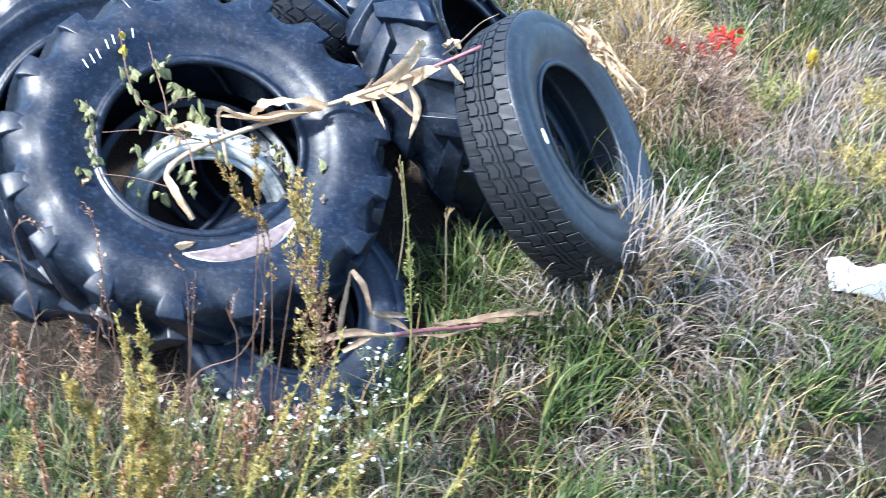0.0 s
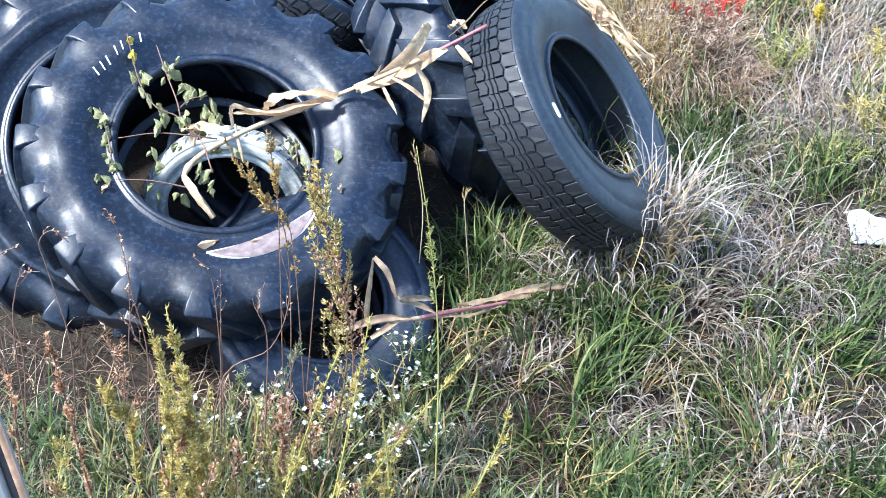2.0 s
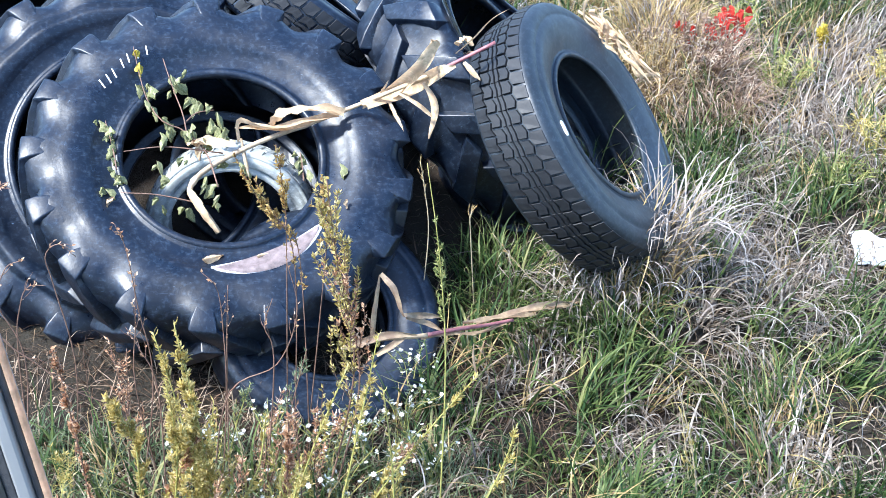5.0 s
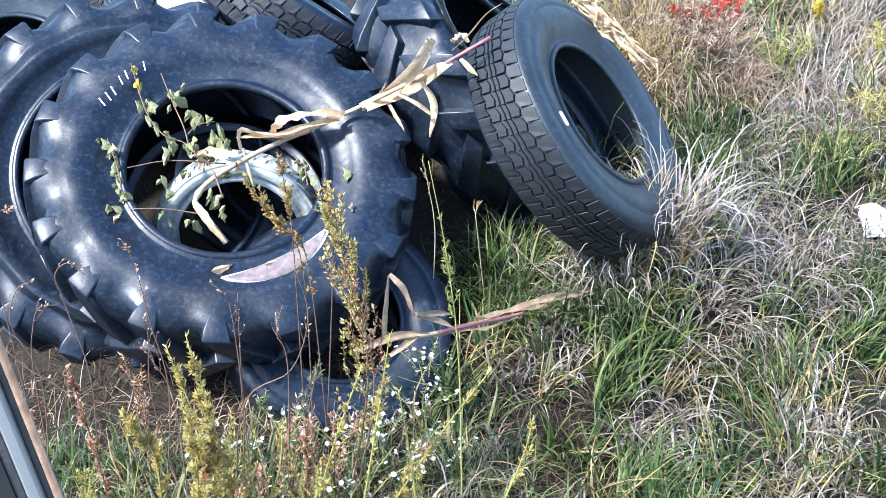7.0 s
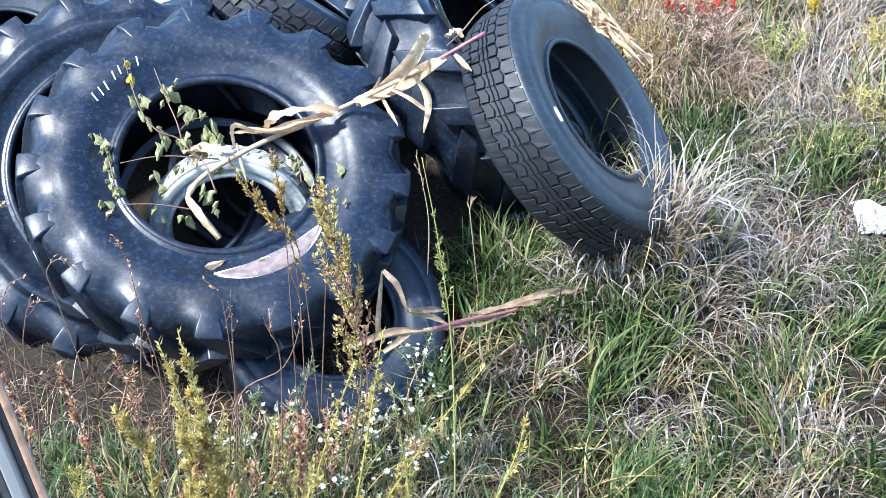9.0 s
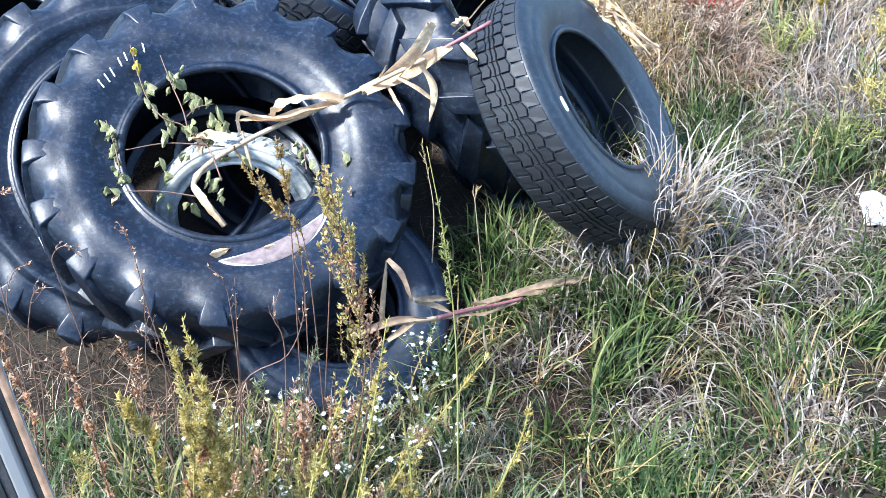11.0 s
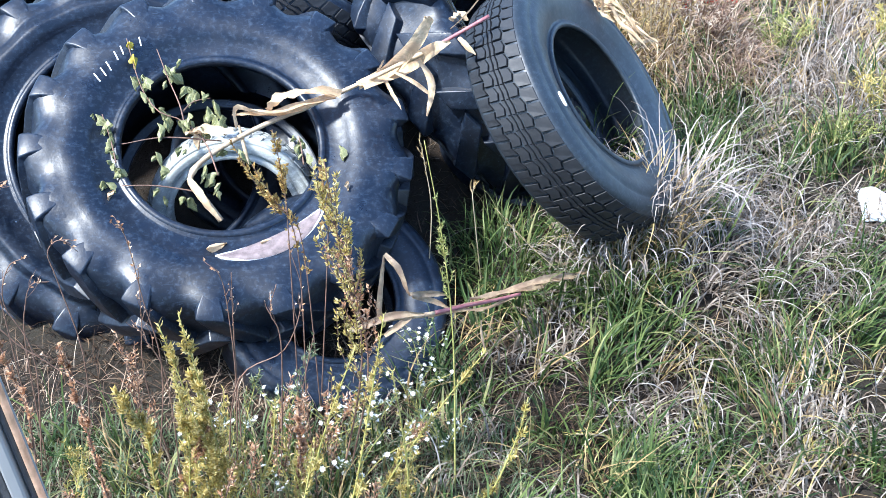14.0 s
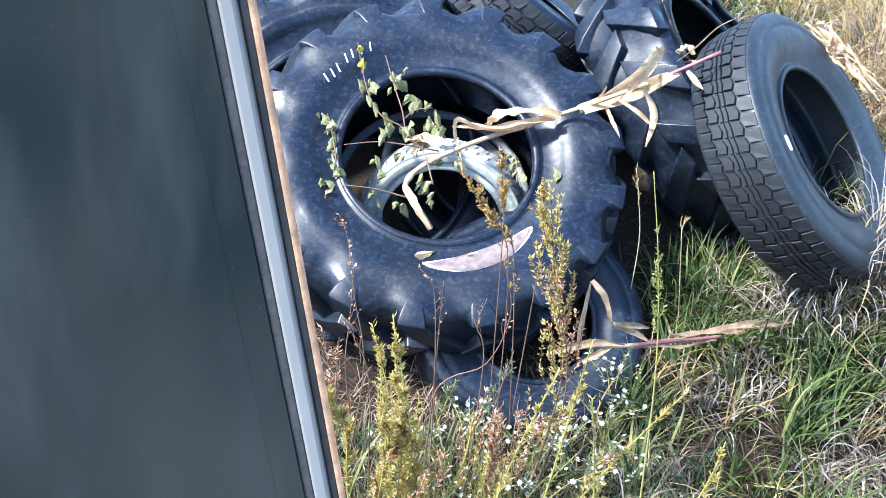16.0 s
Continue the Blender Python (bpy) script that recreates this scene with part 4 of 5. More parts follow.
corn("dry corn stalk with pale curling husks lying across the tyres",
     [(-0.837, 3.880, 0.534), (-0.900, 3.933, 0.598), (-0.942, 3.955, 0.653), (-0.889, 4.036, 0.698), (-0.726, 4.127, 0.762), (-0.529, 4.224, 0.813), (-0.367, 4.293, 0.862), (-0.129, 4.220, 1.022), (0.081, 4.220, 1.152)], 0.88,
     [([(-0.367, 4.271, 0.871), (-0.264, 4.318, 0.902), (-0.183, 4.150, 1.067), (-0.134, 4.130, 1.161), (-0.148, 4.120, 1.185)], 0.036, 1.5, 0.6, 0.28), ([(-0.351, 4.257, 0.873), (-0.203, 4.313, 0.915), (-0.114, 4.150, 1.057), (-0.056, 4.150, 1.084)], 0.036, 0.4, 0.4, 0.16),
      ([(-0.428, 4.250, 0.841), (-0.528, 4.229, 0.863), (-0.617, 4.203, 0.869), (-0.666, 4.171, 0.842), (-0.686, 4.164, 0.817)], 0.034, 1.5, 0.7, 0.3), ([(-0.448, 4.250, 0.832), (-0.568, 4.192, 0.832), (-0.686, 4.148, 0.818), (-0.793, 4.149, 0.831), (-0.792, 4.100, 0.775)], 0.030, 2.0, 0.5, 0.12),
      ([(-0.529, 4.222, 0.812), (-0.647, 4.159, 0.808), (-0.745, 4.149, 0.813), (-0.807, 4.133, 0.810)], 0.02, 0.8, 0.4, 0.1), ([(-0.159, 4.200, 0.994), (-0.120, 4.170, 0.943), (-0.114, 4.150, 0.887), (-0.130, 4.120, 0.818)], 0.02, 1.2, 0.6, 0.1), ([(-0.250, 4.150, 0.973), (-0.182, 4.120, 0.949), (-0.138, 4.120, 0.915), (-0.122, 4.120, 0.900)], 0.011, 0.8, 0.6, 0.1),
      ([(-0.275, 4.297, 0.878), (-0.245, 4.249, 0.843), (-0.214, 4.206, 0.801)], 0.014, 0.7, 0.6, 0.1), ([(-0.301, 4.319, 0.895), (-0.288, 4.325, 0.921), (-0.276, 4.347, 0.933)], 0.012, 0.4, 0.5, 0.1), ([(-0.023, 4.200, 1.079), (0.005, 4.170, 1.059), (0.034, 4.150, 1.036)], 0.016, 0.6, 0.5, 0.1),
      ([(-0.940, 3.941, 0.656), (-0.891, 3.890, 0.606), (-0.835, 3.860, 0.545)], 0.028, 0.6, 0.7, 0.08), ([(-0.785, 4.133, 0.772), (-0.765, 4.082, 0.714), (-0.749, 4.046, 0.665)], 0.012, 0.4, 0.5, 0.05), ([(-0.802, 4.091, 0.771), (-0.900, 4.096, 0.773), (-0.966, 4.080, 0.771)], 0.03, 1.0, 0.5, 0.2)])
corn("dry corn stalk with a bent leaf lying on the ground",
     [(-0.400, 3.450, 0.373), (-0.268, 3.500, 0.385), (-0.150, 3.570, 0.352), (-0.020, 3.630, 0.345), (0.090, 3.730, 0.300), (0.200, 3.800, 0.282)], 0.45,
     [([(0.440, 3.960, 0.262), (0.300, 3.880, 0.290), (0.150, 3.800, 0.300), (0.011, 3.700, 0.325)], 0.034, 0.9, 0.5, 0.22), ([(0.300, 3.900, 0.250), (0.180, 3.840, 0.270), (0.060, 3.740, 0.300), (-0.060, 3.640, 0.335)], 0.026, 1.6, 0.6, 0.25),
      ([(0.180, 3.800, 0.270), (0.080, 3.720, 0.280), (-0.020, 3.660, 0.310), (-0.140, 3.560, 0.350)], 0.022, 1.2, 0.6, 0.25), ([(0.480, 4.000, 0.250), (0.380, 3.930, 0.272), (0.260, 3.880, 0.270)], 0.030, 1.4, 0.5, 0.3), ([(-0.304, 3.500, 0.372), (-0.301, 3.520, 0.482), (-0.290, 3.550, 0.598)], 0.035, 0.2, 0.6, 0.05), ([(-0.286, 3.550, 0.600), (-0.248, 3.500, 0.580), (-0.219, 3.480, 0.517), (-0.206, 3.480, 0.485)], 0.028, 1.2, 0.5, 0.1),
      ([(-0.205, 3.500, 0.480), (-0.139, 3.520, 0.468), (-0.081, 3.550, 0.448)], 0.025, 0.8, 0.5, 0.15), ([(-0.199, 3.500, 0.471), (-0.129, 3.520, 0.440), (-0.073, 3.520, 0.412)], 0.022, 0.8, 0.5, 0.15), ([(-0.379, 3.450, 0.381), (-0.269, 3.470, 0.416), (-0.157, 3.500, 0.405)], 0.03, 0.6, 0.5, 0.1),
      ([(-0.287, 3.450, 0.353), (-0.232, 3.470, 0.387), (-0.185, 3.500, 0.405)], 0.025, 0.5, 0.5, 0.1), ([(0.022, 3.450, 0.413), (0.025, 3.420, 0.368), (0.040, 3.400, 0.315)], 0.010, 1.5, 0.6, 0.1)], 0.009, 0.006, HUSK_BROWN, 0.85)
husk_rng = random.Random(5)


def draped_husk():
    """A narrow dry leaf lying along the upper edge of the truck tyre."""
    j = lambda q: husk_rng.uniform(-q, q)
    s0 = husk_rng.uniform(0.0, 0.55)
    a, b = Vector((0.47, 4.80, 1.12)), Vector((0.86, 4.60, 0.80))
    p = [a.lerp(b, s0) + Vector((j(0.05), j(0.04), j(0.03)))]
    for k in (0.12, 0.24, 0.34):
        p.append(a.lerp(b, s0 + k * husk_rng.uniform(0.6, 1.3)) + Vector((j(0.035), j(0.03), j(0.03))))
    return (p, husk_rng.uniform(0.008, 0.022), husk_rng.uniform(0.4, 2.0), 0.5, 0.15)


corn("dry corn leaves hanging over the truck tyre",
     [(0.47, 4.82, 1.08), (0.58, 4.76, 1.02), (0.69, 4.70, 0.94), (0.76, 4.66, 0.86)], 1.0,
     [draped_husk() for _ in range(20)] +
     [([(-0.027, 4.500, 0.995), (0.034, 4.500, 1.061), (0.093, 4.500, 1.138), (0.154, 4.500, 1.181)], 0.014, 0.8, 0.5, 0.05), ([(-0.019, 4.600, 0.991), (0.005, 4.600, 1.024), (0.045, 4.600, 0.991)], 0.04, 2.0, 0.6, 0.3), ([(-0.029, 4.600, 0.968), (0.015, 4.600, 0.945), (0.057, 4.600, 0.968)], 0.04, 2.0, 0.6, 0.3)], 0.006, 0.004, HUSK, 0.9)


# ---- bushes and leaves on the bank ----
def tuft(name, label, category, c, rad, h, n, material, curl=(0.5, 3.2), w=0.007, lean=(0.0, 0.9), kind="", hv=0.35, hook=(0.0, 1.0), seg=9):
    a, r = rng.uniform(0, 2 * np.pi, n), rad * np.sqrt(rng.uniform(0, 1, n))
    x, y = c[0] + r * np.cos(a), c[1] + r * np.sin(a)
    z = np.array([ground_z(u, q) for u, q in zip(x, y)]) - 0.01
    hh = h * rng.uniform(1 - hv, 1 + hv, n) * (1.15 - 0.5 * r / rad)
    ob = fast_mesh(name, *blades(np.stack([x, y, z], -1), hh, w * rng.uniform(0.6, 1.3, n), rng.uniform(*lean, n), rng.uniform(*curl, n), a + rng.normal(0, 0.9, n), seg, rng.uniform(*hook, n), 0.2), material)
    tagged(ob, label, category, kind=kind)
    return ob


def bush(name, label, c, rad, h, stems, leaves, smat, lmat, ln, wd):
    z = ground_z(*c)
    t = thing(name, Matrix.Translation((c[0], c[1], z)), label, "bush")
    tubes, lp, ld = [], [], []
    for _ in range(stems):
        a = random.uniform(0, 6.28)
        o = Vector((math.cos(a), math.sin(a), 0)) * rad * math.sqrt(random.random())
        P = spline([o * 0.35, o * 0.75 + Vector((0, 0, h * 0.5)), o * 1.1 + Vector((0, 0, h * random.uniform(0.7, 1.05) * (1.1 - 0.4 * (o.length / rad) ** 2)))], 8)
        tubes.append(tube(P, 0.003, 0.0012, 4))
        for _ in range(leaves):
            i = random.randrange(2, 8)
            lp.append(P[i].lerp(P[i + 1] if i < 8 else P[i], random.random()))
            ld.append((random.uniform(-1, 1), random.uniform(-1, 1), random.uniform(-0.9, 0.7)))
    tagged(part("stem", join(*tubes), smat, t), kind="stuff")
    tagged(part("foliage", leaf_cloud(lp, ld, ln, wd, 0.5), lmat, t), kind="stuff")
    return t


bush("dry_bush", "russet dry bush with curled leaves on the bank", (1.22, 5.62), 0.26, 0.36, 70, 16, BROWN, RUSSET, 0.035, 0.008)
tuft("dry_bush_grass", "pinkish dry curled grass round a bush", "grass", (1.22, 5.55), 0.32, 0.38, 1500, RUSSET, (0.8, 3.6), 0.006, kind="stuff")
bush("golden_bush", "golden-yellow dry weeds behind the tyres", (1.05, 6.25), 0.34, 0.36, 60, 14, TAN, STRAW, 0.035, 0.008)
tuft("golden_grass", "golden dry grass behind the tyres", "grass", (0.95, 6.3), 0.45, 0.34, 1500, STRAW, (0.6, 3.2), 0.006, kind="stuff")


for c, mat, n in (((1.00, 5.72), STRAW, 520), ((1.14, 5.95), STRAW, 420), ((1.06, 5.80), PALE, 260), ((0.92, 5.45), STRAW, 260)):
    tuft("golden_grass", "sunlit golden dry grass behind the truck tyre", "grass", c, 0.18, 0.40, n, mat, (0.3, 1.6), 0.008, (0.0, 0.7), "stuff", hook=(0.3, 3.5), seg=10)


def red_sprig(p, n):
    base = Vector(p)
    g = ground_z(base.x, base.y)
    t = thing("red_sumac", Matrix.Translation((base.x, base.y, g)), "bright red autumn leaves on a thin stem", "shrub", "red autumn shrubs")
    top = Vector((0, 0, base.z - g))
    P = spline([(0.02, 0.02, 0), top * 0.5, top], 8)
    part("stem", tube(P, 0.004, 0.002, 5), BROWN, t)
    for i in range(n):
        if i == 0:
            first = ob = part("leaf", vine_leaf(), REDLEAF, t, smooth=True)
        else:
            ob = new("leaf", first.data)
            ob.parent = t
        ob.location = top + Vector((random.uniform(-0.05, 0.05), random.uniform(-0.05, 0.05), random.uniform(-0.05, 0.06)))
        ob.rotation_euler = (random.uniform(0.4, 1.6), random.uniform(-0.8, 0.8), random.uniform(-1.5, 1.5))
        s = random.uniform(0.04, 0.065)
        ob.scale = (s, s, s)


for p, n in (((1.312, 5.750, 0.753), 7), ((1.411, 5.750, 0.737), 10), ((1.375, 5.800, 0.793), 8), ((1.174, 5.700, 0.719), 8), ((1.447, 5.800, 0.774), 7)):
    red_sprig(p, n)
stem_plant("yellow_flower", "bright yellow flowering weed in the grass", "flower", [(2.028, 6.000, 0.362), (1.990, 6.000, 0.516), (1.953, 6.000, 0.680)], YGREEN, YELLOWLEAF, 0.003, 190, (0.4, 1), 0.034, 0.016, 12, blen=0.09)

# ---- grass on the bank ----
def sown(n, x0, x1, y0, y1, keep):
    x, y = rng.uniform(x0, x1, n), rng.uniform(y0, y1, n)
    k = keep(x, y)
    x, y = x[k], y[k]
    z = np.array([ground_z(a, b) for a, b in zip(x, y)]) - 0.015
    return np.stack([x, y, z], -1)


def wild(x, y, s, seed):
    return np.array([noise.noise((a * s, b * s, seed)) for a, b in zip(x, y)])


def off_heap(x, y):
    heap = ((x < 0.30 - 0.25 * (y - 4.0)) & (y > 4.05) & (x < 0.33)) | ((x < -0.08) & (y > 3.62))
    under = ((x - 0.55) / 0.47) ** 2 + ((y - 4.72) / 0.42) ** 2 < 1
    return ~heap & ~under & ~((x < -0.35) & (y > 3.4))


def thin(x, y, keepfrac):
    return rng.uniform(0, 1, len(x)) < keepfrac


DRY_SPOTS = ((0.92, 4.42, 0.14), (0.69, 4.30, 0.12), (0.52, 4.20, 0.10), (1.07, 4.39, 0.14), (1.28, 4.69, 0.16), (1.46, 4.94, 0.17), (1.58, 5.11, 0.15), (1.50, 4.40, 0.17), (1.32, 4.22, 0.20), (1.15, 4.22, 0.15),
             (0.72, 3.65, 0.10), (0.64, 3.51, 0.08), (0.84, 3.82, 0.10), (1.25, 3.85, 0.12), (0.98, 3.98, 0.10), (1.14, 3.52, 0.12), (1.30, 3.46, 0.14), (1.29, 4.97, 0.12), (1.9, 5.3, 0.3), (2.2, 5.9, 0.4), (0.25, 3.78, 0.10))
GREEN_SPOTS = ((1.06, 4.82, 0.18), (0.69, 4.03, 0.14), (0.21, 4.15, 0.20), (0.34, 3.87, 0.18), (0.22, 3.62, 0.12), (0.44, 3.38, 0.20), (1.04, 3.67, 0.14), (1.43, 3.80, 0.15), (1.67, 4.80, 0.16), (1.23, 5.16, 0.14), (0.55, 3.75, 0.15))
BARE_SPOTS = ((0.03, 3.40, 0.14), (0.27, 3.50, 0.10), (0.02, 3.75, 0.10))


def near_spots(x, y, spots):
    d = np.zeros(len(x))
    for a, b, r in spots:
        d = np.maximum(d, np.exp(-((x - a) ** 2 + (y - b) ** 2) / (r * r)))
    return d


def green_keep(x, y):
    dens = 0.30 + 0.5 * np.clip(wild(x, y, 2.6, 2.0), -0.5, 1) + 0.75 * near_spots(x, y, GREEN_SPOTS) - 0.30 * near_spots(x, y, DRY_SPOTS)
    dens = np.where(x < -0.1, 0.2, dens) * (1 - 0.9 * near_spots(x, y, BARE_SPOTS))
    return off_heap(x, y) & thin(x, y, dens)


def dry_keep(x, y):
    dens = 0.10 + 0.85 * near_spots(x, y, DRY_SPOTS) + 0.40 * np.clip(wild(x, y, 2.9, 9.0), 0, 1) - 0.3 * near_spots(x, y, GREEN_SPOTS)
    return off_heap(x, y) & thin(x, y, dens * (1 - 0.8 * near_spots(x, y, BARE_SPOTS)))


def clumped(n_clumps, per, x0, x1, y0, y1, keep, spread):
    """Blade feet gathered in clumps, with the heading away from the clump's middle and the clump's own lean."""
    c = sown(n_clumps, x0, x1, y0, y1, keep)
    k = rng.integers(per // 2, per * 3 // 2, len(c))
    i = np.repeat(np.arange(len(c)), k)
    r = np.abs(rng.normal(0, spread, len(i)))
    a = rng.uniform(0, 6.283, len(i))
    x, y = c[i, 0] + r * np.cos(a), c[i, 1] + r * np.sin(a)
    z = np.array([ground_z(u, q) for u, q in zip(x, y)]) - 0.015
    size = rng.uniform(0.6, 1.35, len(c))[i]
    drift = (9.0 * wild(c[:, 0], c[:, 1], 1.3, 77.0) + rng.normal(0, 0.5, len(c)))[i]
    return np.stack([x, y, z], -1), a, size, drift, r / spread


def grass(name, label, material, args, hgt, wid, lean, curl, seg, hook=(0.0, 0.6), kink=0.25, comb=0.65):
    b, a, size, drift, r = clumped(*args)
    n = len(b)
    head = np.where(rng.uniform(0, 1, n) > comb, a + rng.normal(0, 0.5, n), drift + rng.normal(0, 0.45, n))
    g = blades(b, rng.uniform(*hgt, n) * size, rng.uniform(*wid, n), rng.uniform(*lean, n) + 0.15 * r, rng.uniform(*curl, n), head, seg, rng.uniform(*hook, n), kink)
    tagged(fast_mesh(name, *g, material), label, "grass", kind="stuff")


grass("green_grass", "long green grass bent over on the bank", GRASS, (4700, 15, -1.9, 3.4, 2.9, 7.6, green_keep, 0.035), (0.14, 0.34), (0.005, 0.011), (0.0, 0.6), (0.3, 1.9), 7)
grass("dry_grass", "grey-tan dead grass with curled blades", DRYGRASS, (6500, 13, -0.3, 3.4, 3.0, 7.6, dry_keep, 0.035), (0.12, 0.32), (0.004, 0.009), (0.2, 1.1), (0.5, 1.8), 9, (0.5, 4.2), 0.35, 0.6)
grass("yellow_grass", "straw-yellow grass among the green", STRAW, (1300, 9, -1.9, 3.4, 2.9, 7.6, lambda x, y: off_heap(x, y) & thin(x, y, 0.35 + 0.6 * wild(x, y, 2.9, 21.0) + 0.3 * (y > 4.9)), 0.03), (0.16, 0.34), (0.004, 0.008), (0.0, 0.6), (0.2, 1.9), 7)
b = sown(26000, -1.0, 3.4, 2.9, 7.6, lambda x, y: off_heap(x, y) & thin(x, y, 0.6 + 0.4 * wild(x, y, 3.1, 51.0)))
n = len(b)
g0 = blades(b, rng.uniform(0.05, 0.16, n), rng.uniform(0.003, 0.007, n), rng.uniform(0.3, 1.3, n), rng.uniform(0.0, 1.6, n), rng.uniform(0, 6.28, n), 4)
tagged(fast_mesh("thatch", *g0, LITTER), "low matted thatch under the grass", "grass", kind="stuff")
grass("curled_grass", "bleached curled grass blades standing out of the green", PALE, (1450, 7, -0.1, 3.2, 3.1, 6.8, lambda x, y: off_heap(x, y) & thin(x, y, 0.06 + 0.75 * near_spots(x, y, DRY_SPOTS)), 0.03), (0.18, 0.38), (0.004, 0.009), (0.0, 0.9), (0.4, 1.6), 12, (1.0, 6.0), 0.3, 0.55)


# crumpled white sheet in the grass
def crumpled_sheet():
    n = 34
    def top(u, q):
        x, y = 1.84 + 0.15 * u, 4.49 + 0.07 * q
        fold = 0.035 * noise.noise((x * 9, y * 9, 1.0)) + 0.018 * noise.noise((x * 24, y * 24, 5.0)) + 0.012 * abs(math.sin(17 * x + 9 * y))
        return (x + 0.03 * noise.noise((x * 7, y * 7, 11.0)), y + 0.03 * noise.noise((x * 7, y * 7, 17.0)), ground_z(x, y) + 0.04 + 0.08 * max(0.0, 1 - u * u) * max(0.0, 1 - q * q) ** 0.5 + fold)
    up = [top(-1 + 2 * i / n, -1 + 2 * j / n) for j in range(n + 1) for i in range(n + 1)]
    k = len(up)
    f = []
    for j in range(n):
        for i in range(n):
            a = j * (n + 1) + i
            f += [(a, a + 1, a + n + 2, a + n + 1), (k + a, k + a + n + 1, k + a + n + 2, k + a + 1)]
    rim = [i for i in range(n)] + [j * (n + 1) + n for j in range(n)] + [n * (n + 1) + i for i in range(n, 0, -1)] + [j * (n + 1) for j in range(n, 0, -1)]
    f += [(rim[i], k + rim[i], k + rim[(i + 1) % len(rim)], rim[(i + 1) % len(rim)]) for i in range(len(rim))]
    ob = mesh_ob("plastic_sheet", up + [(x, y, z - 0.004) for x, y, z in up], f, plain("white_plastic", (0.72, 0.75, 0.78), (0.85, 0.86, 0.87), 18, 0.35, 0.15), True)
    tagged(ob, "crumpled white plastic sheet lying in dry grass", "sheet")


crumpled_sheet()
# matted litter of dead stems before the heap
b = sown(20000, -2.2, 0.5, 2.9, 4.1, lambda x, y: thin(x, y, 0.5 + 0.5 * wild(x, y, 2.0, 31.0)) & ~((x < 0.0) & (y > 4.0)))
n = len(b)
g4 = blades(b, rng.uniform(0.06, 0.20, n), rng.uniform(0.002, 0.005, n), rng.uniform(0.9, 1.5, n), rng.uniform(-0.3, 0.8, n), rng.uniform(0, 6.28, n), 4)
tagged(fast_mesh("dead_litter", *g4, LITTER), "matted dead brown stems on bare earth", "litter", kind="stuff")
b = sown(8500, -2.2, 0.2, 2.7, 3.50, lambda x, y: thin(x, y, 0.6 + 0.7 * wild(x, y, 2.4, 41.0)))
n = len(b)
g5 = blades(b, rng.uniform(0.05, 0.22, n), rng.uniform(0.003, 0.007, n), rng.uniform(0.0, 0.9, n), rng.uniform(0.2, 1.8, n), rng.uniform(0, 6.28, n), 4)
tagged(fast_mesh("low_weeds", *g5, SAGE), "low grey-green weeds before the tyres", "weeds", kind="stuff")
b = sown(4500, -0.6, 0.9, 3.7, 5.2, lambda x, y: thin(x, y, 0.5 + 0.6 * wild(x, y, 2.6, 71.0)))
n = len(b)
g7 = blades(b, rng.uniform(0.05, 0.18, n), rng.uniform(0.002, 0.006, n), rng.uniform(0.8, 1.5, n), rng.uniform(-0.3, 0.8, n), rng.uniform(0, 6.28, n), 4)
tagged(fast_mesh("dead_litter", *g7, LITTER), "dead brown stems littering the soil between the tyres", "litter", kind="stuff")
b = sown(3600, -2.2, 0.1, 2.7, 3.8, lambda x, y: thin(x, y, 0.6 + 0.7 * wild(x, y, 2.1, 61.0)))
n = len(b)
g6 = blades(b, rng.uniform(0.05, 0.26, n), rng.uniform(0.002, 0.005, n), rng.uniform(0.0, 1.1, n), rng.uniform(0.2, 2.2, n), rng.uniform(0, 6.28, n), 5)
tagged(fast_mesh("brown_weeds", *g6, RUSSET), "dead reddish-brown weed stems before the tyres", "weeds", kind="stuff")
tuft("shaded_grass", "dark green grass tuft between the tyres", "grass", (0.22, 4.22), 0.24, 0.26, 420, GRASS, (0.3, 1.8), 0.007, (0.0, 0.8), "stuff")
tuft("rim_grass", "green grass growing up inside the truck tyre", "grass", (0.57, 4.55), 0.09, 0.50, 150, GRASS, (0.6, 2.0), 0.011, (0.0, 0.6), "stuff")
tuft("pale_grass", "long bleached grass leaning on the truck tyre", "grass", (0.80, 4.18), 0.10, 0.54, 150, PALE, (0.2, 1.2), 0.009, (0.0, 0.35), "stuff", hook=(0.8, 5.0), seg=12)
tuft("pale_grass", "curled bleached grass against the truck tyre sidewall", "grass", (0.62, 4.11), 0.12, 0.44, 200, PALE, (0.2, 1.4), 0.009, (0.0, 0.5), "stuff", hook=(0.8, 5.0), seg=12)
tuft("straw_tuft", "straw-coloured grass at the foot of the truck tyre", "grass", (0.70, 4.12), 0.16, 0.38, 220, STRAW, (0.3, 1.6), 0.007, (0.0, 0.5), "stuff")
tuft("green_tuft", "fresh green grass in front of the truck tyre", "grass", (0.62, 4.00), 0.14, 0.26, 140, GRASS, (0.3, 1.6), 0.010, (0.0, 0.45), "stuff")
tuft("green_tuft", "dark green grass beside the truck tyre", "grass", (1.02, 4.72), 0.18, 0.32, 260, GRASS, (0.3, 1.7), 0.009, (0.0, 0.6), "stuff")
tuft("pale_grass", "tall bleached grass behind the truck tyre", "grass", (1.03, 4.47), 0.09, 0.44, 70, PALE, (0.3, 1.4), 0.008, (0.0, 0.5), "stuff", hook=(0.8, 5.0), seg=12)
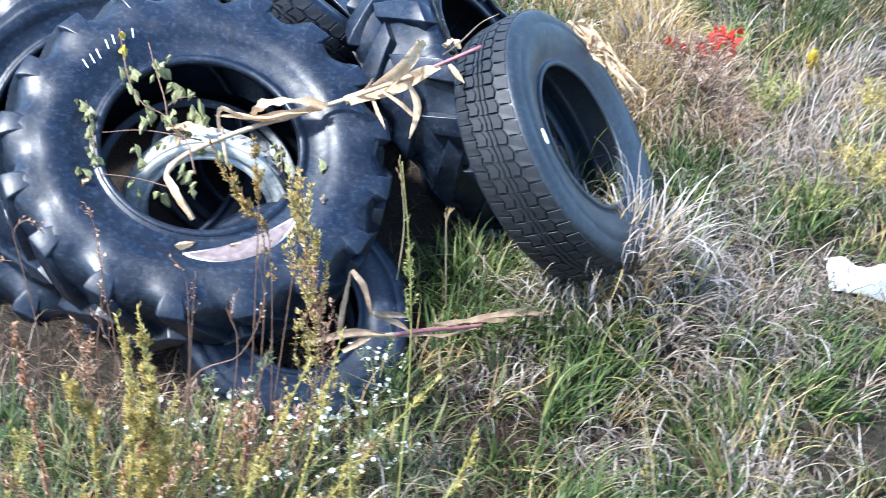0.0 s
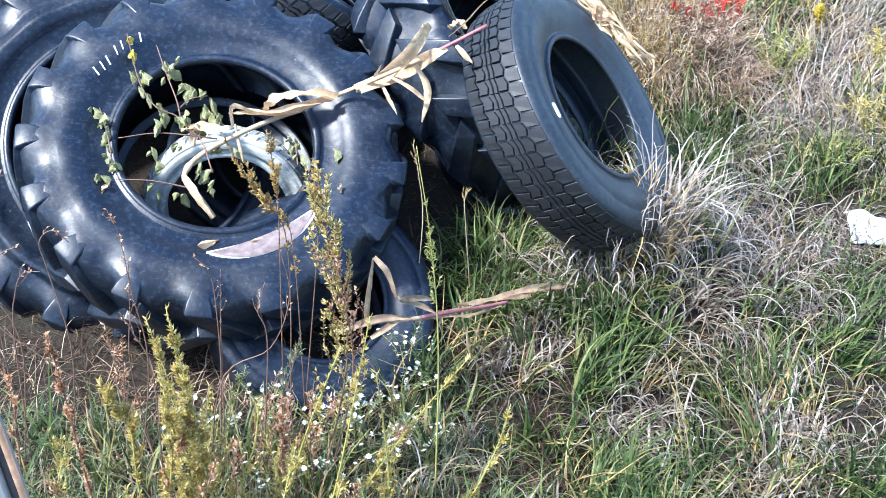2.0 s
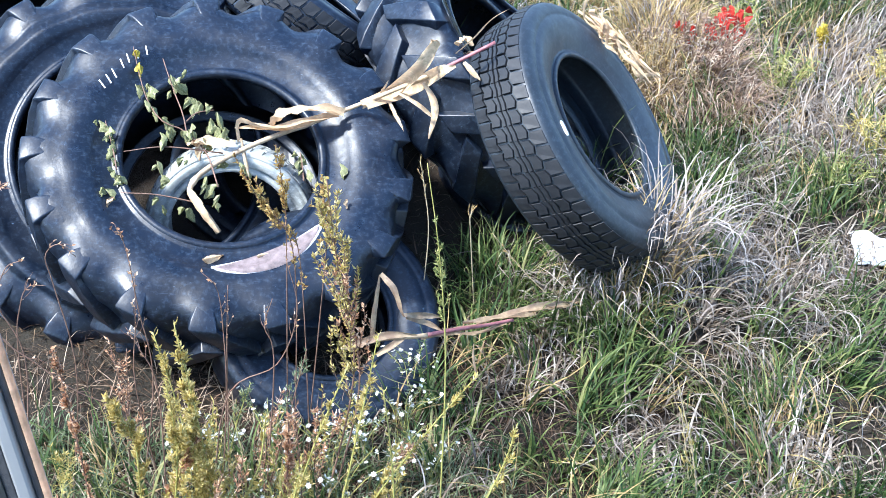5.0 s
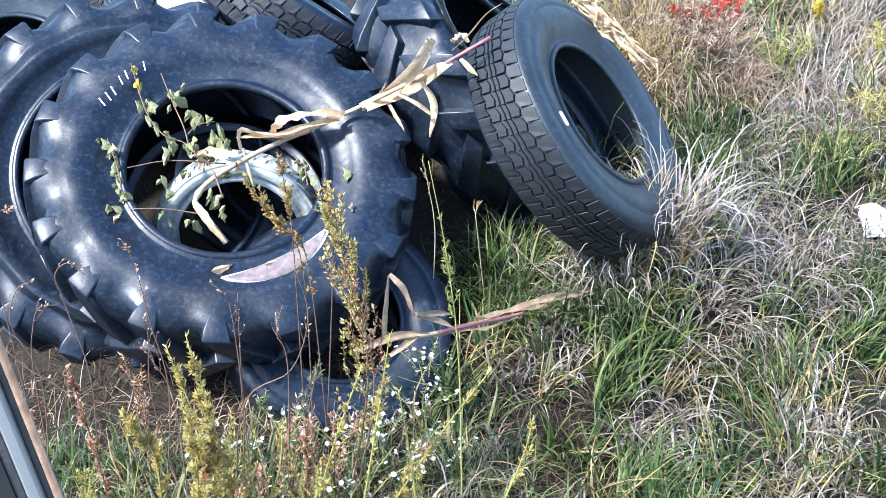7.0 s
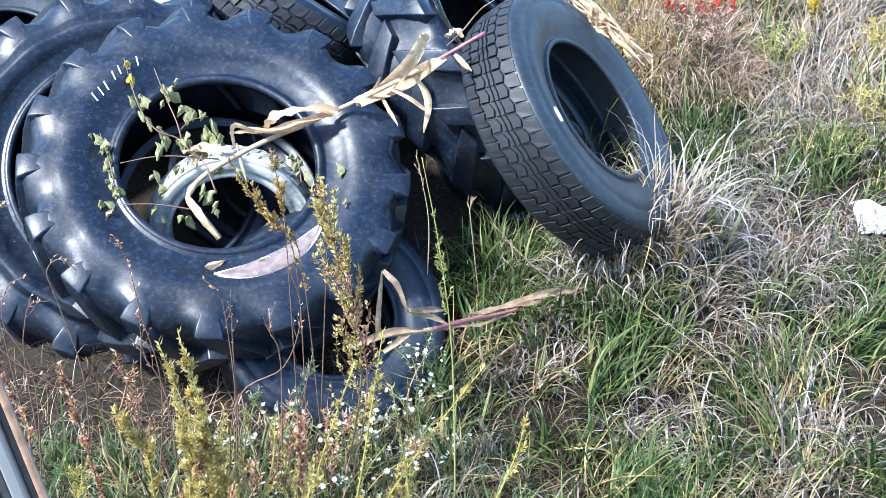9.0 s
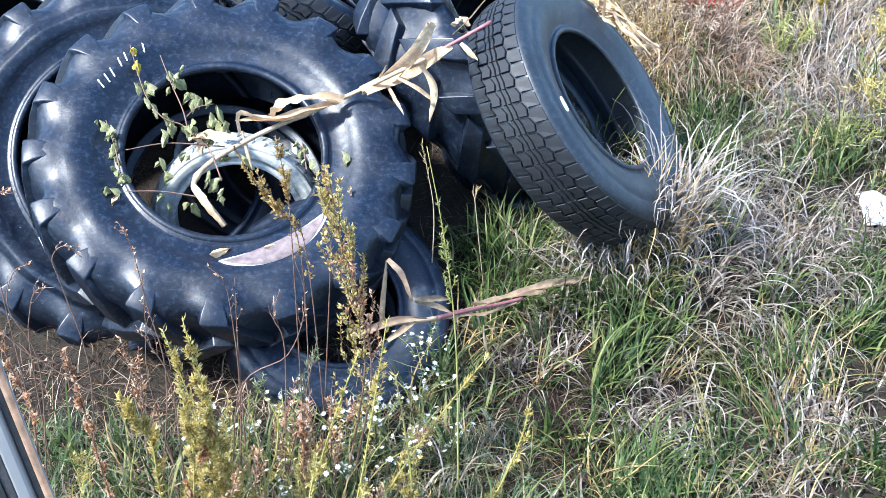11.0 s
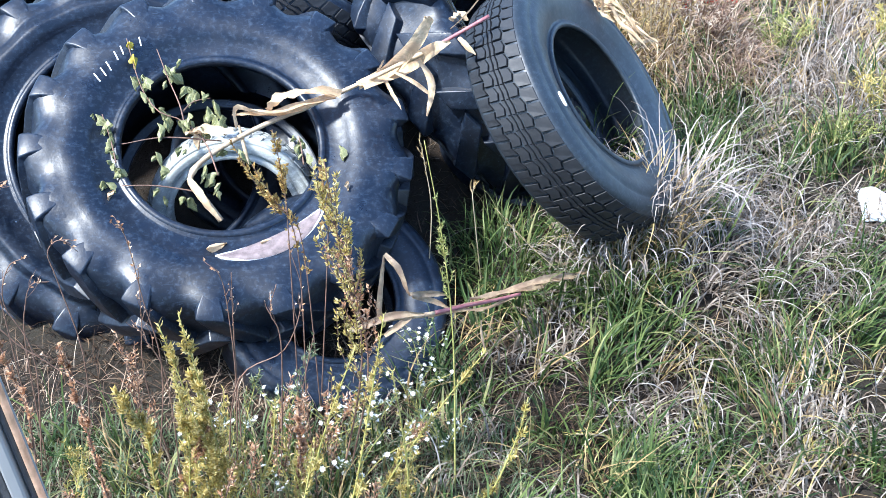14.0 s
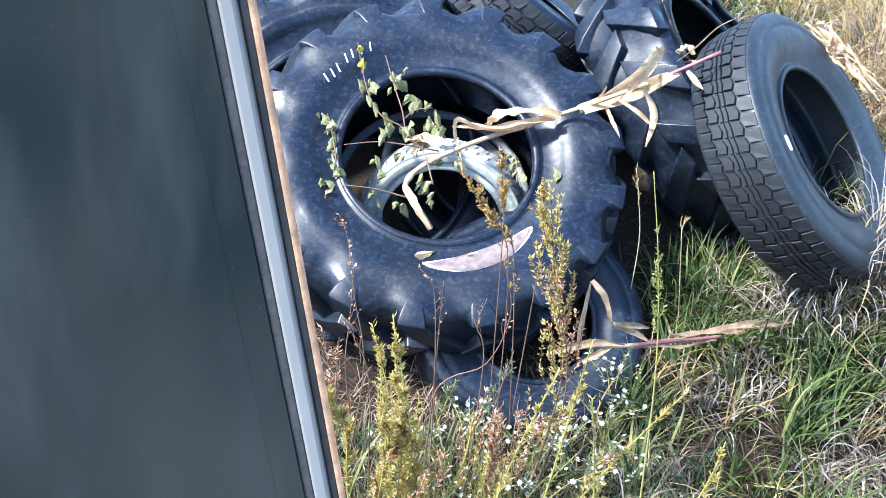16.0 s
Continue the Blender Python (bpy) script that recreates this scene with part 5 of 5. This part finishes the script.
tuft("pale_grass", "bleached curled grass beside a fallen corn leaf", "grass", (0.47, 4.10), 0.13, 0.22, 150, PALE, (0.4, 1.6), 0.008, (0.2, 0.9), "stuff", hook=(0.8, 5.0), seg=12)
bush("golden_bush", "golden-yellow dry weed beside the truck tyre", (1.02, 5.50), 0.15, 0.30, 40, 16, TAN, STRAW, 0.03, 0.007)
tuft("pale_grass", "tall bleached grass against the truck tyre", "grass", (0.99, 4.42), 0.12, 0.42, 75, PALE, (1.2, 4.6), 0.006, (0.1, 0.7), "stuff")
tuft("pale_grass", "bleached grass clump at the foot of the truck tyre", "grass", (0.76, 4.12), 0.16, 0.26, 110, PALE, (1.2, 4.8), 0.006, (0.1, 0.8), "stuff")
tuft("pale_grass", "bleached curled grass beside a fallen corn leaf", "grass", (0.42, 3.98), 0.12, 0.17, 130, PALE, (0.8, 4.5), 0.007, (0.2, 0.9), "stuff")
for c, h in (((1.62, 5.55), 0.24), ((2.0, 5.15), 0.22), ((1.5, 6.0), 0.26), ((2.25, 5.7), 0.24), ((1.75, 4.95), 0.16)):
    bush("leafy_weed", "yellow-green leafy weed growing in the grass", c, 0.16, h, 26, 14, YGREEN, GOLDGREEN if c[0] < 1.9 else GOLD, 0.035, 0.008)


# rougher grass round about
def outside(x, y):
    inner = (x > -1.7) & (x < 3.2) & (y > 2.9) & (y < 7.4)
    heap = (x > -2.3) & (x < 0.6) & (y > 3.6) & (y < 6.0)
    stand = (np.abs(x + 0.7) < 1.4) & (y > -0.8) & (y < 2.4)
    return ~inner & ~heap & ~stand


grass("field_grass", "rough green and straw-coloured grass of the field", GRASS, (9000, 7, -7.0, 9.0, -3.0, 13.0, outside, 0.06), (0.12, 0.30), (0.008, 0.018), (0.0, 0.8), (0.3, 2.2), 4)
grass("field_grass", "dry tufts among the rough field grass", DRYGRASS, (4000, 6, -7.0, 9.0, -3.0, 13.0, outside, 0.06), (0.12, 0.30), (0.007, 0.014), (0.0, 0.8), (0.5, 3.0), 4)
